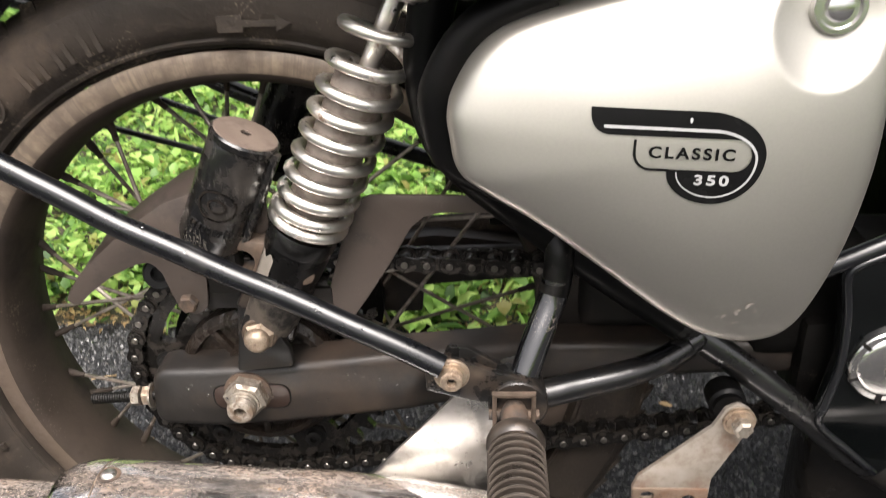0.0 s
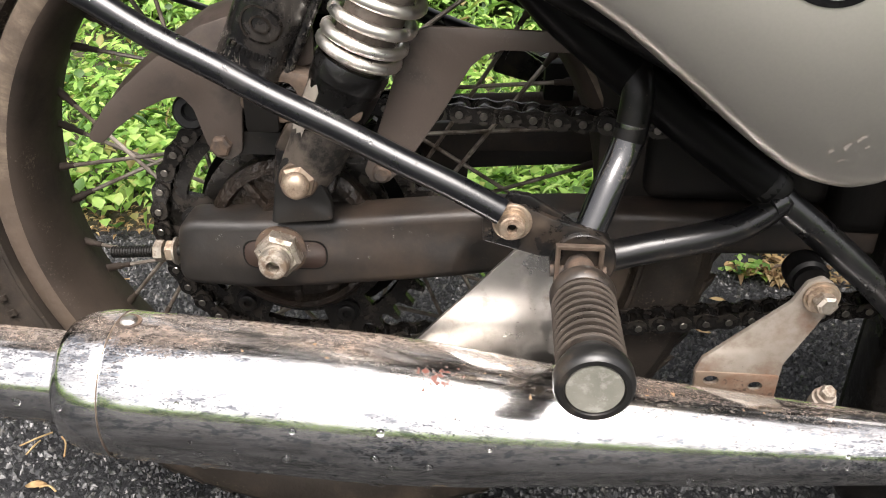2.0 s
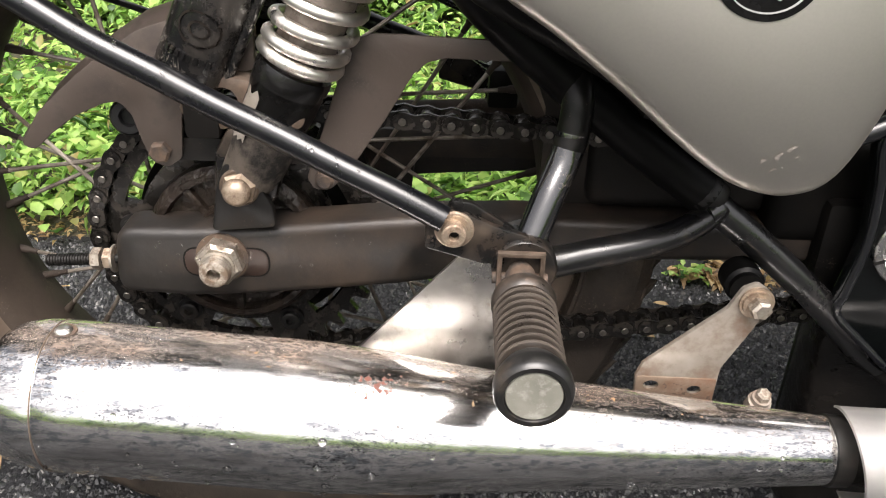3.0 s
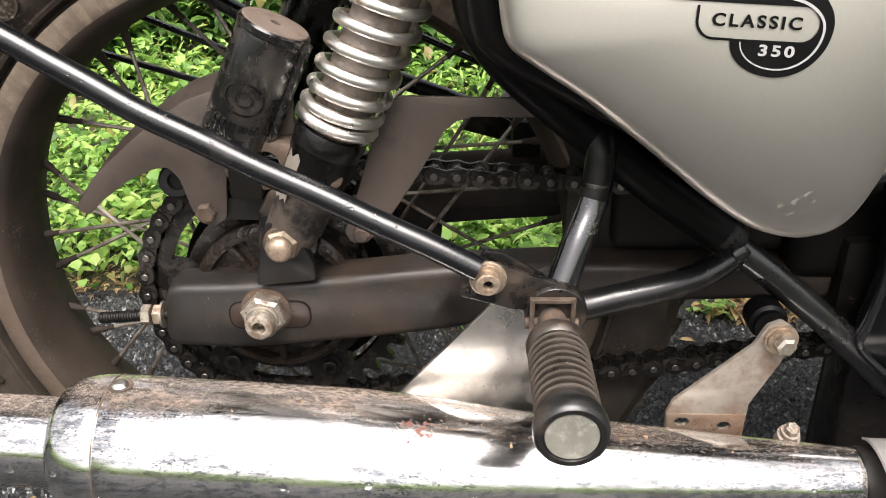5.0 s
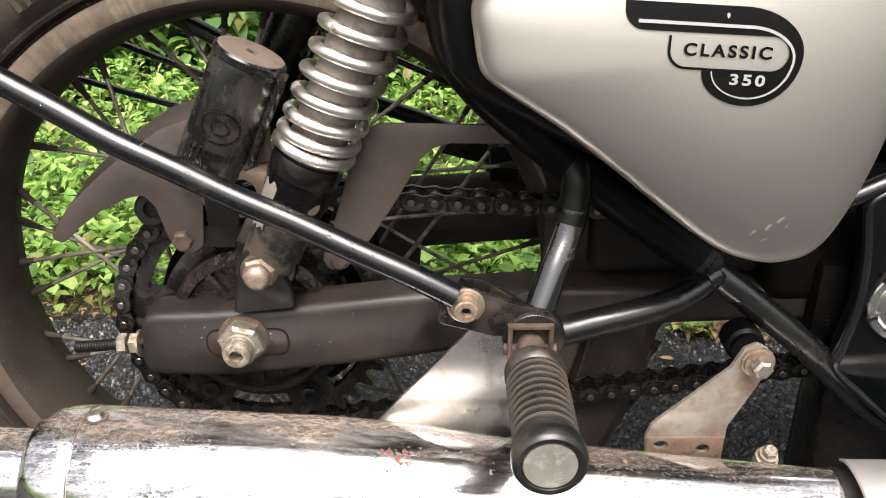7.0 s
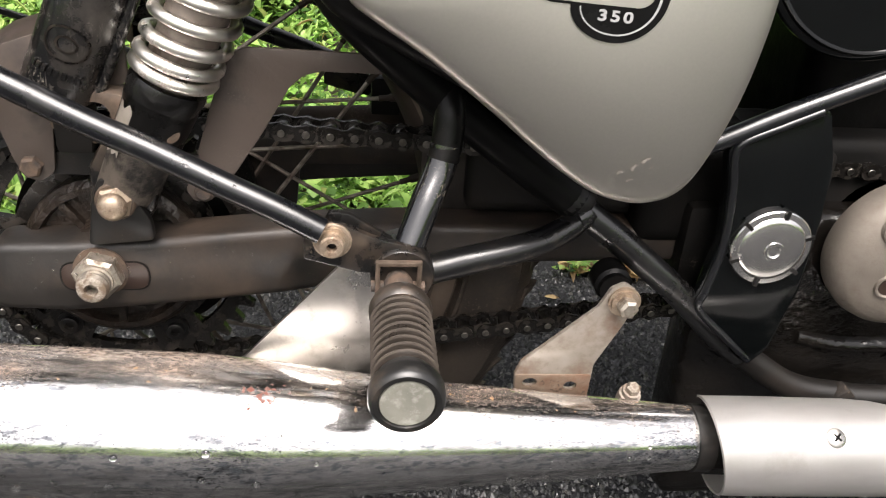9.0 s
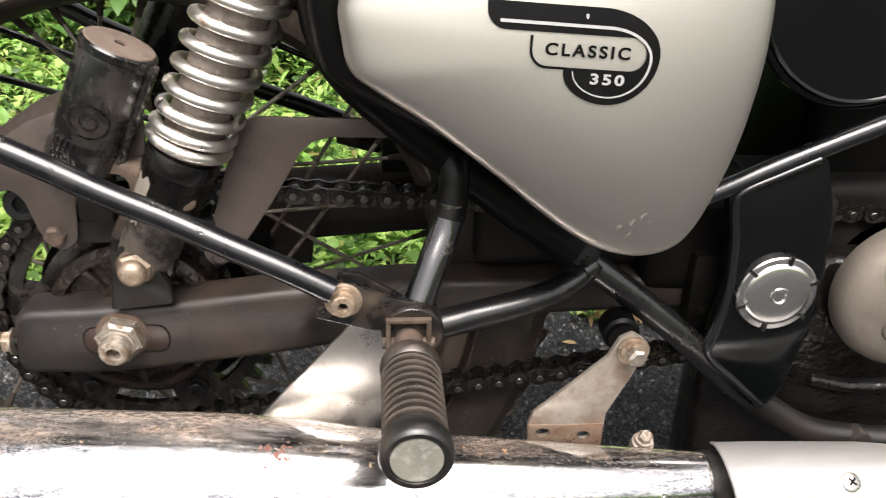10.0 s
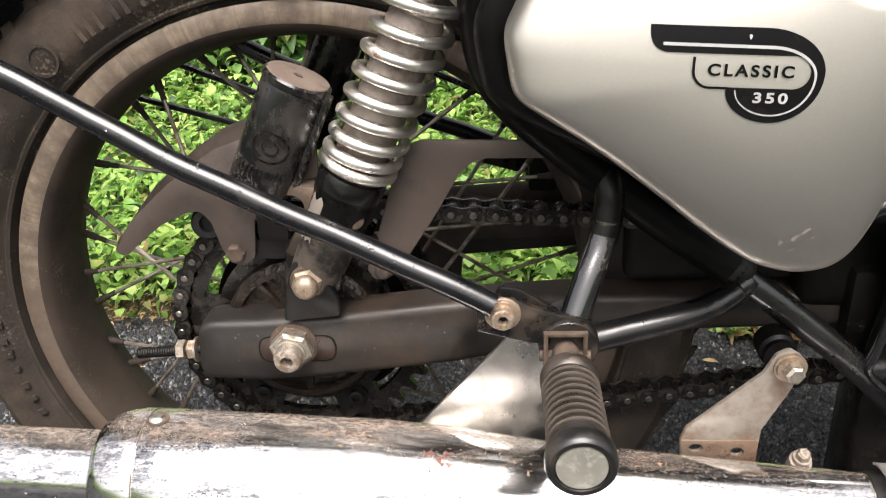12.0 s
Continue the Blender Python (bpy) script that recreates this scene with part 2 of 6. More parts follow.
M["bare_alloy"] = surface("stained_bare_aluminium", (0.58, 0.56, 0.53), (0.44, 0.42, 0.39), 40, (0.24, 0.38), metal=1.0, bump=0.10, bump_scale=120,
                          dirt=(0.22, 0.175, 0.135), dirt_scale=46, dirt_from=0.50, dirt_to=0.74, dirt_metal=0.4, dirt_rough=0.5, speck=(0.07, 0.056, 0.045), speck_scale=60, speck_from=0.56, speck_to=0.62)
M["shock_brown"] = surface("dusty_damper_tube", (0.16, 0.132, 0.110), (0.24, 0.205, 0.178), 60, (0.42, 0.58), metal=0.3, bump=0.08,
                           dirt=(0.075, 0.052, 0.038), dirt_scale=50, dirt_from=0.48, dirt_to=0.66, speck=(0.04, 0.03, 0.024), speck_scale=220)


M["dust_gloss"] = surface("dust_caked_black_paint", (0.0045, 0.0045, 0.0048), (0.009, 0.0085, 0.008), 40, (0.18, 0.32), bump=0.12, bump_scale=220, specular=0.5,
                          dirt=(0.055, 0.040, 0.029), dirt_scale=34, dirt_from=0.48, dirt_to=0.70, dirt_rough=0.5, speck=(0.11, 0.085, 0.065), speck_scale=120, speck_from=0.6, speck_to=0.67)
M["rust_tan"] = surface("tan_rusted_casting", (0.055, 0.037, 0.025), (0.105, 0.072, 0.049), 60, (0.45, 0.6), bump=0.15, dirt=(0.04, 0.028, 0.02), dirt_scale=40, dirt_from=0.5, dirt_to=0.65)


M["bare_steel"] = surface("pale_bare_steel", (0.30, 0.27, 0.235), (0.22, 0.19, 0.16), 50, (0.35, 0.5), metal=0.4, bump=0.08, speck=(0.05, 0.04, 0.032), speck_scale=120)


def radial_streaks(m, scale, dark):
    """Fine streaks across the rim, following the wheel round."""
    nt = m.node_tree
    b = nt.nodes["Principled BSDF"]
    src = b.inputs["Base Color"].links[0].from_socket
    tc = nt.nodes.new("ShaderNodeTexCoord")
    sub = nt.nodes.new("ShaderNodeVectorMath")
    sub.operation = 'SUBTRACT'
    sub.inputs[1].default_value = (-0.002, 0, 0.306)
    nt.links.new(tc.outputs["Object"], sub.inputs[0])
    sep = nt.nodes.new("ShaderNodeSeparateXYZ")
    nt.links.new(sub.outputs[0], sep.inputs[0])
    at = nt.nodes.new("ShaderNodeMath")
    at.operation = 'ARCTAN2'
    nt.links.new(sep.outputs[2], at.inputs[0])
    nt.links.new(sep.outputs[0], at.inputs[1])
    n = nt.nodes.new("ShaderNodeTexNoise")
    n.noise_dimensions = '1D'
    n.inputs["Scale"].default_value = scale
    n.inputs["Detail"].default_value = 5
    n.inputs["Roughness"].default_value = 0.7
    nt.links.new(at.outputs[0], n.inputs["W"])
    fac = ramp(nt, n.outputs["Fac"], [(0.40, (0.6, 0.6, 0.6)), (0.58, (0, 0, 0))])
    nt.links.new(mix(nt, fac, src, dark), b.inputs["Base Color"])


radial_streaks(M["rim"], 17, (0.075, 0.057, 0.043))


def caked_mud(m, low, high, colour):
    """Splashed mud that thins out upwards, with a ragged edge."""
    nt = m.node_tree
    b = nt.nodes["Principled BSDF"]
    src = b.inputs["Base Color"].links[0].from_socket
    tc = nt.nodes.new("ShaderNodeTexCoord")
    sep = nt.nodes.new("ShaderNodeSeparateXYZ")
    nt.links.new(tc.outputs["Object"], sep.inputs[0])
    r = nt.nodes.new("ShaderNodeMapRange")
    nt.links.new(sep.outputs[2], r.inputs[0])
    for k, v in enumerate((low, high, 0.75, -0.15)):
        r.inputs[k + 1].default_value = v
    add = nt.nodes.new("ShaderNodeMath")
    nt.links.new(r.outputs[0], add.inputs[0])
    nt.links.new(noise_node(nt, 24, detail=8, rough=0.65), add.inputs[1])
    fac = ramp(nt, add.outputs[0], [(0.62, (0, 0, 0)), (0.95, (0.9, 0.9, 0.9))])
    nt.links.new(mix(nt, fac, src, colour), b.inputs["Base Color"])


caked_mud(M["rim"], 0.24, 0.42, (0.085, 0.062, 0.046))


M["panel"] = surface("silver_panel_paint", (0.440, 0.423, 0.380), (0.465, 0.446, 0.402), 600, (0.42, 0.47), metal=0.98, bump=0.0, coat=0.08,
                     dirt=(0.435, 0.412, 0.366), dirt_scale=14, dirt_from=0.58, dirt_to=0.9, dirt_rough=0.45, dirt_metal=0.8)


def chrome_rusted():
    """Muffler chrome: mirror with streaks and blotches, dust, rust and a painted brown reflection on the upward side, a
    painted darker underside, sparse flecks.
    """
    m = bpy.data.materials.new("pitted_muffler_chrome")
    m.use_nodes = True
    nt = m.node_tree
    b = nt.nodes["Principled BSDF"]

    def math2(op, a, c):
        n = nt.nodes.new("ShaderNodeMath")
        n.operation = op
        for sock, v in zip(n.inputs, (a, c)):
            if isinstance(v, bpy.types.NodeSocket):
                nt.links.new(v, sock)
            else:
                sock.default_value = v
        return n.outputs[0]

    def span(v, a, c, lo, hi):
        r = nt.nodes.new("ShaderNodeMapRange")
        nt.links.new(v, r.inputs[0])
        for k, w in enumerate((a, c, lo, hi)):
            r.inputs[k + 1].default_value = w
        return r.outputs[0]
    streak = noise_node(nt, 55, detail=10, rough=0.75, stretch=(0.22, 1.8, 1.8))
    col = ramp(nt, streak, [(0.30, (0.22, 0.215, 0.21)), (0.42, (0.56, 0.55, 0.54)), (0.52, (0.78, 0.77, 0.76))])
    blot = noise_node(nt, 210, detail=9, rough=0.75, stretch=(0.45, 1.3, 1.3))
    zone = noise_node(nt, 11, detail=3, stretch=(0.6, 1.2, 1.2))
    pepper = noise_node(nt, 900, detail=3, rough=0.6, stretch=(0.6, 1, 1))
    blotm = ramp(nt, math2('ADD', math2('MULTIPLY', blot, 0.55), math2('MULTIPLY', zone, 0.45)), [(0.545, (0, 0, 0)), (0.60, (0.85, 0.85, 0.85))])
    col = mix(nt, blotm, col, (0.17, 0.18, 0.20))
    pepm = ramp(nt, math2('ADD', math2('MULTIPLY', pepper, 0.6), math2('MULTIPLY', zone, 0.4)), [(0.59, (0, 0, 0)), (0.63, (0.9, 0.9, 0.9))])
    col = mix(nt, pepm, col, (0.055, 0.06, 0.07))
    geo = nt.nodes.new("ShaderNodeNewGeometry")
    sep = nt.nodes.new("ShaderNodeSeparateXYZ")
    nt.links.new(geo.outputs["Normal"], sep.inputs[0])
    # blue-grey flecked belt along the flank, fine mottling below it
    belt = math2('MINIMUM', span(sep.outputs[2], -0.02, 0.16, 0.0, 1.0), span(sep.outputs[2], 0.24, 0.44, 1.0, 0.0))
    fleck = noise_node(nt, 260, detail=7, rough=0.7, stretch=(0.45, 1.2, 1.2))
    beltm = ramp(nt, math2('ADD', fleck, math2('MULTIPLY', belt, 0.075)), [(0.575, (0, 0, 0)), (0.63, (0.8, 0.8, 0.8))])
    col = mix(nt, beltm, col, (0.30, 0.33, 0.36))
    # mottling darkens the downward side, painting in the asphalt's dark reflection
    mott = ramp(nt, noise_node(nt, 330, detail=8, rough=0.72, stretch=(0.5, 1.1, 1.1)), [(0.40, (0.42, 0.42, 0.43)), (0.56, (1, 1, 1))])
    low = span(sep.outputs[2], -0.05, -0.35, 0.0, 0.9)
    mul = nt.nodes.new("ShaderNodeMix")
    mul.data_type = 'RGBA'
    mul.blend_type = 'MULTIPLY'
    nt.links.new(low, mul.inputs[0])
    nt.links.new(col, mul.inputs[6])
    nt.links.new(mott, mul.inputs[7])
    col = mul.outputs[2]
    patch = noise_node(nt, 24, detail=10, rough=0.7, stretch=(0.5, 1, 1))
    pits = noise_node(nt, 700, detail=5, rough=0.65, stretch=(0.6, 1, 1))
    # brown of the upward side: dust, rust and the bike's painted-in reflection
    top_brown = math2('ADD', span(sep.outputs[2], 0.82, 1.0, -0.28, 0.20), math2('ADD', patch, math2('MULTIPLY', pits, 0.35)))
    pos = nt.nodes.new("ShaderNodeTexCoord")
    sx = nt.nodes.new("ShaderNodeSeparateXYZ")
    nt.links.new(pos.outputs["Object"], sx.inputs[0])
    top_brown = math2('ADD', top_brown, span(sx.outputs[0], 0.08, 0.28, 0.0, -0.16))
    top_brown = math2('ADD', top_brown, span(sep.outputs[1], 0.05, 0.35, 0.0, 0.30))
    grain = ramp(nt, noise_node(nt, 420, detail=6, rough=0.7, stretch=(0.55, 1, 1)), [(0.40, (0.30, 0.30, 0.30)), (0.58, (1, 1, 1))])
    film = math2('MULTIPLY', ramp(nt, top_brown, [(0.66, (0, 0, 0)), (1.04, (0.68, 0.68, 0.68))]), grain)
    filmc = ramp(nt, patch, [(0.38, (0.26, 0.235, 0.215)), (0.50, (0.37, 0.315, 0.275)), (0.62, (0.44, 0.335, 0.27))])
    overlay = filmc
    dark = math2('ADD', math2('MULTIPLY', pits, 0.6), math2('MULTIPLY', patch, 0.25))
    dark = math2('ADD', dark, span(sep.outputs[2], 0.50, 0.95, 0.0, 0.060))
    dark = math2('ADD', dark, span(sep.outputs[2], 0.1, 0.5, -0.03, 0.0))
    darkm = ramp(nt, dark, [(0.518, (0, 0, 0)), (0.555, (0.95, 0.95, 0.95))])
    overlay = mix(nt, darkm, overlay, (0.022, 0.017, 0.014))
    spot = noise_node(nt, 210, detail=3, rough=0.6)
    spotm = ramp(nt, math2('ADD', spot, span(sep.outputs[2], 0.6, 0.95, -0.1, 0.0)), [(0.675, (0, 0, 0)), (0.71, (0.9, 0.9, 0.9))])
    overlay = mix(nt, spotm, overlay, (0.22, 0.12, 0.045))
    sp = nt.nodes.new("ShaderNodeVectorMath")
    sp.operation = 'DISTANCE'
    tc = nt.nodes.new("ShaderNodeTexCoord")
    nt.links.new(tc.outputs["Object"], sp.inputs[0])
    sp.inputs[1].default_value = (0.098, -0.188, 0.2875)
    near = span(sp.outputs["Value"], 0.004, 0.030, 0.16, -0.2)
    redmask = ramp(nt, math2('ADD', noise_node(nt, 330, detail=4, rough=0.6), near), [(0.60, (0, 0, 0)), (0.68, (1, 1, 1))])
    overlay = mix(nt, redmask, overlay, (0.10, 0.027, 0.016))
    # this layer carries dust, rust and the painted reflection alike
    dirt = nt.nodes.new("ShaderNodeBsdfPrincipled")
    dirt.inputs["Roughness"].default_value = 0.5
    nt.links.new(overlay, dirt.inputs["Base Color"])
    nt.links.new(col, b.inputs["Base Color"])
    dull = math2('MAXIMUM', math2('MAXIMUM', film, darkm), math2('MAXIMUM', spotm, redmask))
    nt.links.new(ramp(nt, streak, [(0.3, (0.20,) * 3), (0.7, (0.06,) * 3)]), b.inputs["Roughness"])
    b.inputs["Metallic"].default_value = 1.0
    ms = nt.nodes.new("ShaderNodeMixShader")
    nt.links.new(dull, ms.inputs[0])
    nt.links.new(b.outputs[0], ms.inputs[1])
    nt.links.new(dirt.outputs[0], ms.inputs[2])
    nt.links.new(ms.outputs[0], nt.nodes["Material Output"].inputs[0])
    bp = nt.nodes.new("ShaderNodeBump")
    bp.inputs["Strength"].default_value = 0.10
    bp.inputs["Distance"].default_value = 0.001
    nt.links.new(noise_node(nt, 170, detail=7, rough=0.65, stretch=(0.3, 1, 1)), bp.inputs["Height"])
    nt.links.new(bp.outputs[0], b.inputs["Normal"])
    return m


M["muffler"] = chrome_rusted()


def leaf_material(name, a, b_, c):
    m = bpy.data.materials.new(name)
    m.use_nodes = True
    nt = m.node_tree
    bs = nt.nodes["Principled BSDF"]
    geo = nt.nodes.new("ShaderNodeNewGeometry")
    col = ramp(nt, geo.outputs["Random Per Island"], [(0.0, a), (0.45, b_), (0.9, c), (1.0, (0.22, 0.16, 0.05))])
    vein = noise_node(nt, 120, detail=3)
    v = nt.nodes.new("ShaderNodeMix")
    v.data_type = 'RGBA'
    v.blend_type = 'MULTIPLY'
    v.inputs[0].default_value = 0.5
    nt.links.new(col, v.inputs[6])
    nt.links.new(ramp(nt, vein, [(0.3, (0.6, 0.6, 0.6)), (0.7, (1, 1, 1))]), v.inputs[7])
    nt.links.new(v.outputs[2], bs.inputs["Base Color"])
    bs.inputs["Roughness"].default_value = 0.5
    tr = nt.nodes.new("ShaderNodeBsdfTranslucent")
    nt.links.new(col, tr.inputs["Color"])
    ms = nt.nodes.new("ShaderNodeMixShader")
    ms.inputs[0].default_value = 0.45
    nt.links.new(bs.outputs[0], ms.inputs[1])
    nt.links.new(tr.outputs[0], ms.inputs[2])
    nt.links.new(ms.outputs[0], nt.nodes["Material Output"].inputs[0])
    return m


M["weed"] = leaf_material("fresh_weed_leaf", (0.030, 0.085, 0.016), (0.200, 0.390, 0.068), (0.43, 0.60, 0.17))
# bush leaves darker than the weeds: their shade is in the colour
M["bush"] = leaf_material("shaded_bush_leaf", (0.028, 0.075, 0.015), (0.075, 0.175, 0.032), (0.19, 0.33, 0.07))
M["dead_leaf"] = surface("fallen_leaf", (0.45, 0.33, 0.16), (0.30, 0.18, 0.08), 60, (0.5, 0.7), bump=0.1)
M["asphalt"] = surface("wet_coarse_asphalt", (0.010, 0.0105, 0.0115), (0.026, 0.026, 0.0275), 170, (0.5, 0.8), specular=0.2, bump=0.9, bump_scale=130,
                       dirt=(0.034, 0.032, 0.030), dirt_scale=150, dirt_from=0.60, dirt_to=0.75, bump_dist=0.006)
M["soil"] = surface("dark_soil", (0.04, 0.032, 0.022), (0.07, 0.055, 0.035), 60, (0.7, 0.9), bump=0.6, bump_scale=80, bump_dist=0.01,
                    dirt=(0.025, 0.03, 0.012), dirt_scale=30, dirt_from=0.45, dirt_to=0.6)


# ---- mesh helpers ----
def part(name, bm, material, parent, label="", smooth=38):
    """One mesh object under a thing or under a part."""
    bmesh.ops.recalc_face_normals(bm, faces=bm.faces)
    me = bpy.data.meshes.new(name)
    bm.to_mesh(me)
    bm.free()
    if smooth:
        me.shade_smooth()
        me.set_sharp_from_angle(angle=radians(smooth))
    mats = material if isinstance(material, (list, tuple)) else [material]
    for k in mats:
        me.materials.append(M[k] if isinstance(k, str) else k)
    ob = new(name, me)
    if parent is not None:
        ob.parent = parent
        ob.matrix_parent_inverse = Matrix.Translation(-WHERE.get(parent.name, Vector((0, 0, 0))))
    if label:
        tagged(ob, label)
    return ob


WHERE = {}


def holder(name, at, parent=None):
    ob = new(name)
    ob.empty_display_size = 0.05
    ob.location = at
    if parent is not None:
        ob.parent = parent
        ob.matrix_parent_inverse = Matrix.Translation(-WHERE.get(parent.name, Vector((0, 0, 0))))
    WHERE[ob.name] = Vector(at)
    return ob


def join(*bms):
    out = bms[0]
    for b in bms[1:]:
        me = bpy.data.meshes.new("tmp")
        b.to_mesh(me)
        out.from_mesh(me)
        bpy.data.meshes.remove(me)
        b.free()
    return out


def spline(pts, n=8):
    """Catmull-Rom through the points."""
    p = [Vector(q) for q in pts]
    p = [p[0] * 2 - p[1]] + p + [p[-1] * 2 - p[-2]]
    out = []
    for i in range(1, len(p) - 2):
        for k in range(n):
            t = k / n
            a, b, c, d = p[i - 1], p[i], p[i + 1], p[i + 2]
            out.append(0.5 * ((2 * b) + (c - a) * t + (2 * a - 5 * b + 4 * c - d) * t * t + (3 * b - a - 3 * c + d) * t ** 3))
    out.append(p[-2])
    return out


def tube(pts, r, seg=16, smooth_n=8, bm=None):
    """Round tube along points; r a number or one for each resampled share of the length."""
    bm = bm or bmesh.new()
    path = spline(pts, smooth_n) if smooth_n > 1 else [Vector(p) for p in pts]
    rings = []
    side = None
    for i, p in enumerate(path):
        d = (path[min(i + 1, len(path) - 1)] - path[max(i - 1, 0)]).normalized()
        if side is None:
            side = d.orthogonal().normalized()
        side = (side - d * side.dot(d)).normalized()
        up = d.cross(side)
        rr = r(i / (len(path) - 1)) if callable(r) else r
        rings.append([bm.verts.new(p + (side * math.cos(a) + up * math.sin(a)) * rr)
                      for a in (2 * math.pi * k / seg for k in range(seg))])
    for a, b in zip(rings, rings[1:]):
        for k in range(seg):
            bm.faces.new((a[k], a[(k + 1) % seg], b[(k + 1) % seg], b[k]))
    bm.faces.new(rings[0][::-1])
    bm.faces.new(rings[-1])
    return bm


def lathe(profile, centre, axis=(0, -1, 0), seg=32, bm=None, ridge=None):
    """Profile of (height along axis, radius) turned round the axis through centre."""
    bm = bm or bmesh.new()
    axis = Vector(axis).normalized()
    c = Vector(centre)
    u = axis.orthogonal().normalized()
    v = axis.cross(u)
    rings = []
    for h, r in profile:
        if r < 1e-6:
            rings.append([bm.verts.new(c + axis * h)])
        else:
            rings.append([bm.verts.new(c + axis * h + (u * math.cos(a) + v * math.sin(a)) * r)
                          for a in (2 * math.pi * k / seg for k in range(seg))])
    for a, b in zip(rings, rings[1:]):
        for k in range(seg):
            q = (a[k % len(a)], a[(k + 1) % len(a)], b[(k + 1) % len(b)], b[k % len(b)])
            q = tuple(dict.fromkeys(q))
            if len(q) > 2:
                bm.faces.new(q)
    for ring in (rings[0], rings[-1]):
        if len(ring) > 2:
            bm.faces.new(ring)
    return bm


def rounded(pts, r, n=5):
    """A polygon (x, z) with its corners rounded; r one radius or one for each corner."""
    out = []
    m = len(pts)
    for i in range(m):
        a, b, c = (Vector(pts[j % m]) for j in (i - 1, i, i + 1))
        rr = r[i] if isinstance(r, (list, tuple)) else r
        if rr <= 0:
            out.append((b.x, b.y))
            continue
        e, f = (a - b), (c - b)
        ang = e.angle(f)
        t = min(rr / math.tan(ang / 2), 0.49 * e.length, 0.49 * f.length)
        p, q = b + e.normalized() * t, b + f.normalized() * t
        for k in range(n + 1):
            s = k / n
            w = p * (1 - s) ** 2 + b * 2 * s * (1 - s) + q * s * s
            out.append((w.x, w.y))
    return out


def circle(cx, cz, r, n=20, squash=1.0):
    return [(cx + r * math.cos(2 * math.pi * k / n), cz + r * squash * math.sin(2 * math.pi * k / n)) for k in range(n)]


def plate(outline, y0, y1, bevel=0.0, holes=(), bm=None, warp=None, steps=2):
    """Flat plate in the x-z plane between y0 (outer) and y1, holes cut through, outer edge softened."""
    bm = bm or bmesh.new()
    fresh = []

    def ring(pts, y):
        vs = [bm.verts.new((x, y, z)) for x, z in pts]
        es = [bm.edges.new((vs[i], vs[(i + 1) % len(vs)])) for i in range(len(vs))]
        fresh.extend(vs)
        return vs, es

    m = len(outline)
    area = sum(outline[i][0] * outline[(i + 1) % m][1] - outline[(i + 1) % m][0] * outline[i][1] for i in range(m))
    sg = 1 if area > 0 else -1

    def inset(by):
        out = []
        for i in range(m):
            a, b = Vector(outline[i - 1]), Vector(outline[(i + 1) % m])
            d = b - a
            if d.length < 1e-9:
                d = Vector((1, 0))
            nrm = Vector((-d.y, d.x)).normalized() * sg
            out.append((outline[i][0] + nrm.x * by, outline[i][1] + nrm.y * by))
        return out
    sgn = 1 if y1 > y0 else -1
    stack = []
    if bevel:
        for k in range(steps + 1):
            th = math.pi / 2 * k / steps
            stack.append(ring(inset(bevel * (1 - math.sin(th))), y0 + sgn * bevel * (1 - math.cos(th))))
    else:
        stack.append(ring(outline, y0))
    stack.append(ring(outline, y1))
    front, back = stack[0], stack[-1]
    for (a, _), (b, _) in zip(stack, stack[1:]):
        for i in range(len(a)):
            bm.faces.new((a[i], a[(i + 1) % len(a)], b[(i + 1) % len(b)], b[i]))
    fe, be = list(front[1]), list(back[1])
    for h in holes:
        f, b = ring(h, y0), ring(h, y1)
        for i in range(len(h)):
            bm.faces.new((f[0][i], f[0][(i + 1) % len(h)], b[0][(i + 1) % len(h)], b[0][i]))
        fe += f[1]
        be += b[1]
    for es in (fe, be):
        bmesh.ops.triangle_fill(bm, use_beauty=True, use_dissolve=False, edges=es)
    if warp:
        for v in fresh:
            v.co = warp(v.co)
    return bm


def box(x0, x1, y0, y1, z0, z1, bevel=0.0, seg=2):
    bm = bmesh.new()
    bmesh.ops.create_cube(bm, size=1, matrix=Matrix.LocRotScale(((x0 + x1) / 2, (y0 + y1) / 2, (z0 + z1) / 2), None, (x1 - x0, y1 - y0, z1 - z0)))
    if bevel:
        bmesh.ops.bevel(bm, geom=bm.edges[:], offset=bevel, segments=seg, affect='EDGES', profile=0.6)
    return bm


def hexagon(centre, flat, h, axis=(0, -1, 0), turn=0.3, hole=0.0, chamfer=0.0012):
    """Hex nut or bolt head with chamfered crown; h along the axis from centre."""
    bm = bmesh.new()
    axis = Vector(axis).normalized()
    c = Vector(centre)
    u = axis.orthogonal().normalized()
    v = axis.cross(u)
    R = flat / math.sqrt(3)
    rows = []
    for hh, rr in ((0, R), (h - chamfer, R), (h, R - chamfer * 1.2)):
        rows.append([bm.verts.new(c + axis * hh + (u * math.cos(a) + v * math.sin(a)) * rr) for a in (turn + k * math.pi / 3 for k in range(6))])
    for a, b in zip(rows, rows[1:]):
        for k in range(6):
            bm.faces.new((a[k], a[(k + 1) % 6], b[(k + 1) % 6], b[k]))
    bm.faces.new(rows[0])
    bm.faces.new(rows[-1])
    return bm


# ---- motorcycle ----
bike = tagged(holder("motorcycle", (0, 0, GROUND)), "silver and black motorcycle, dusty and rust-spotted, parked on wet asphalt", "motorcycle")
HUB = Vector((-0.002, 0.0, 0.306))


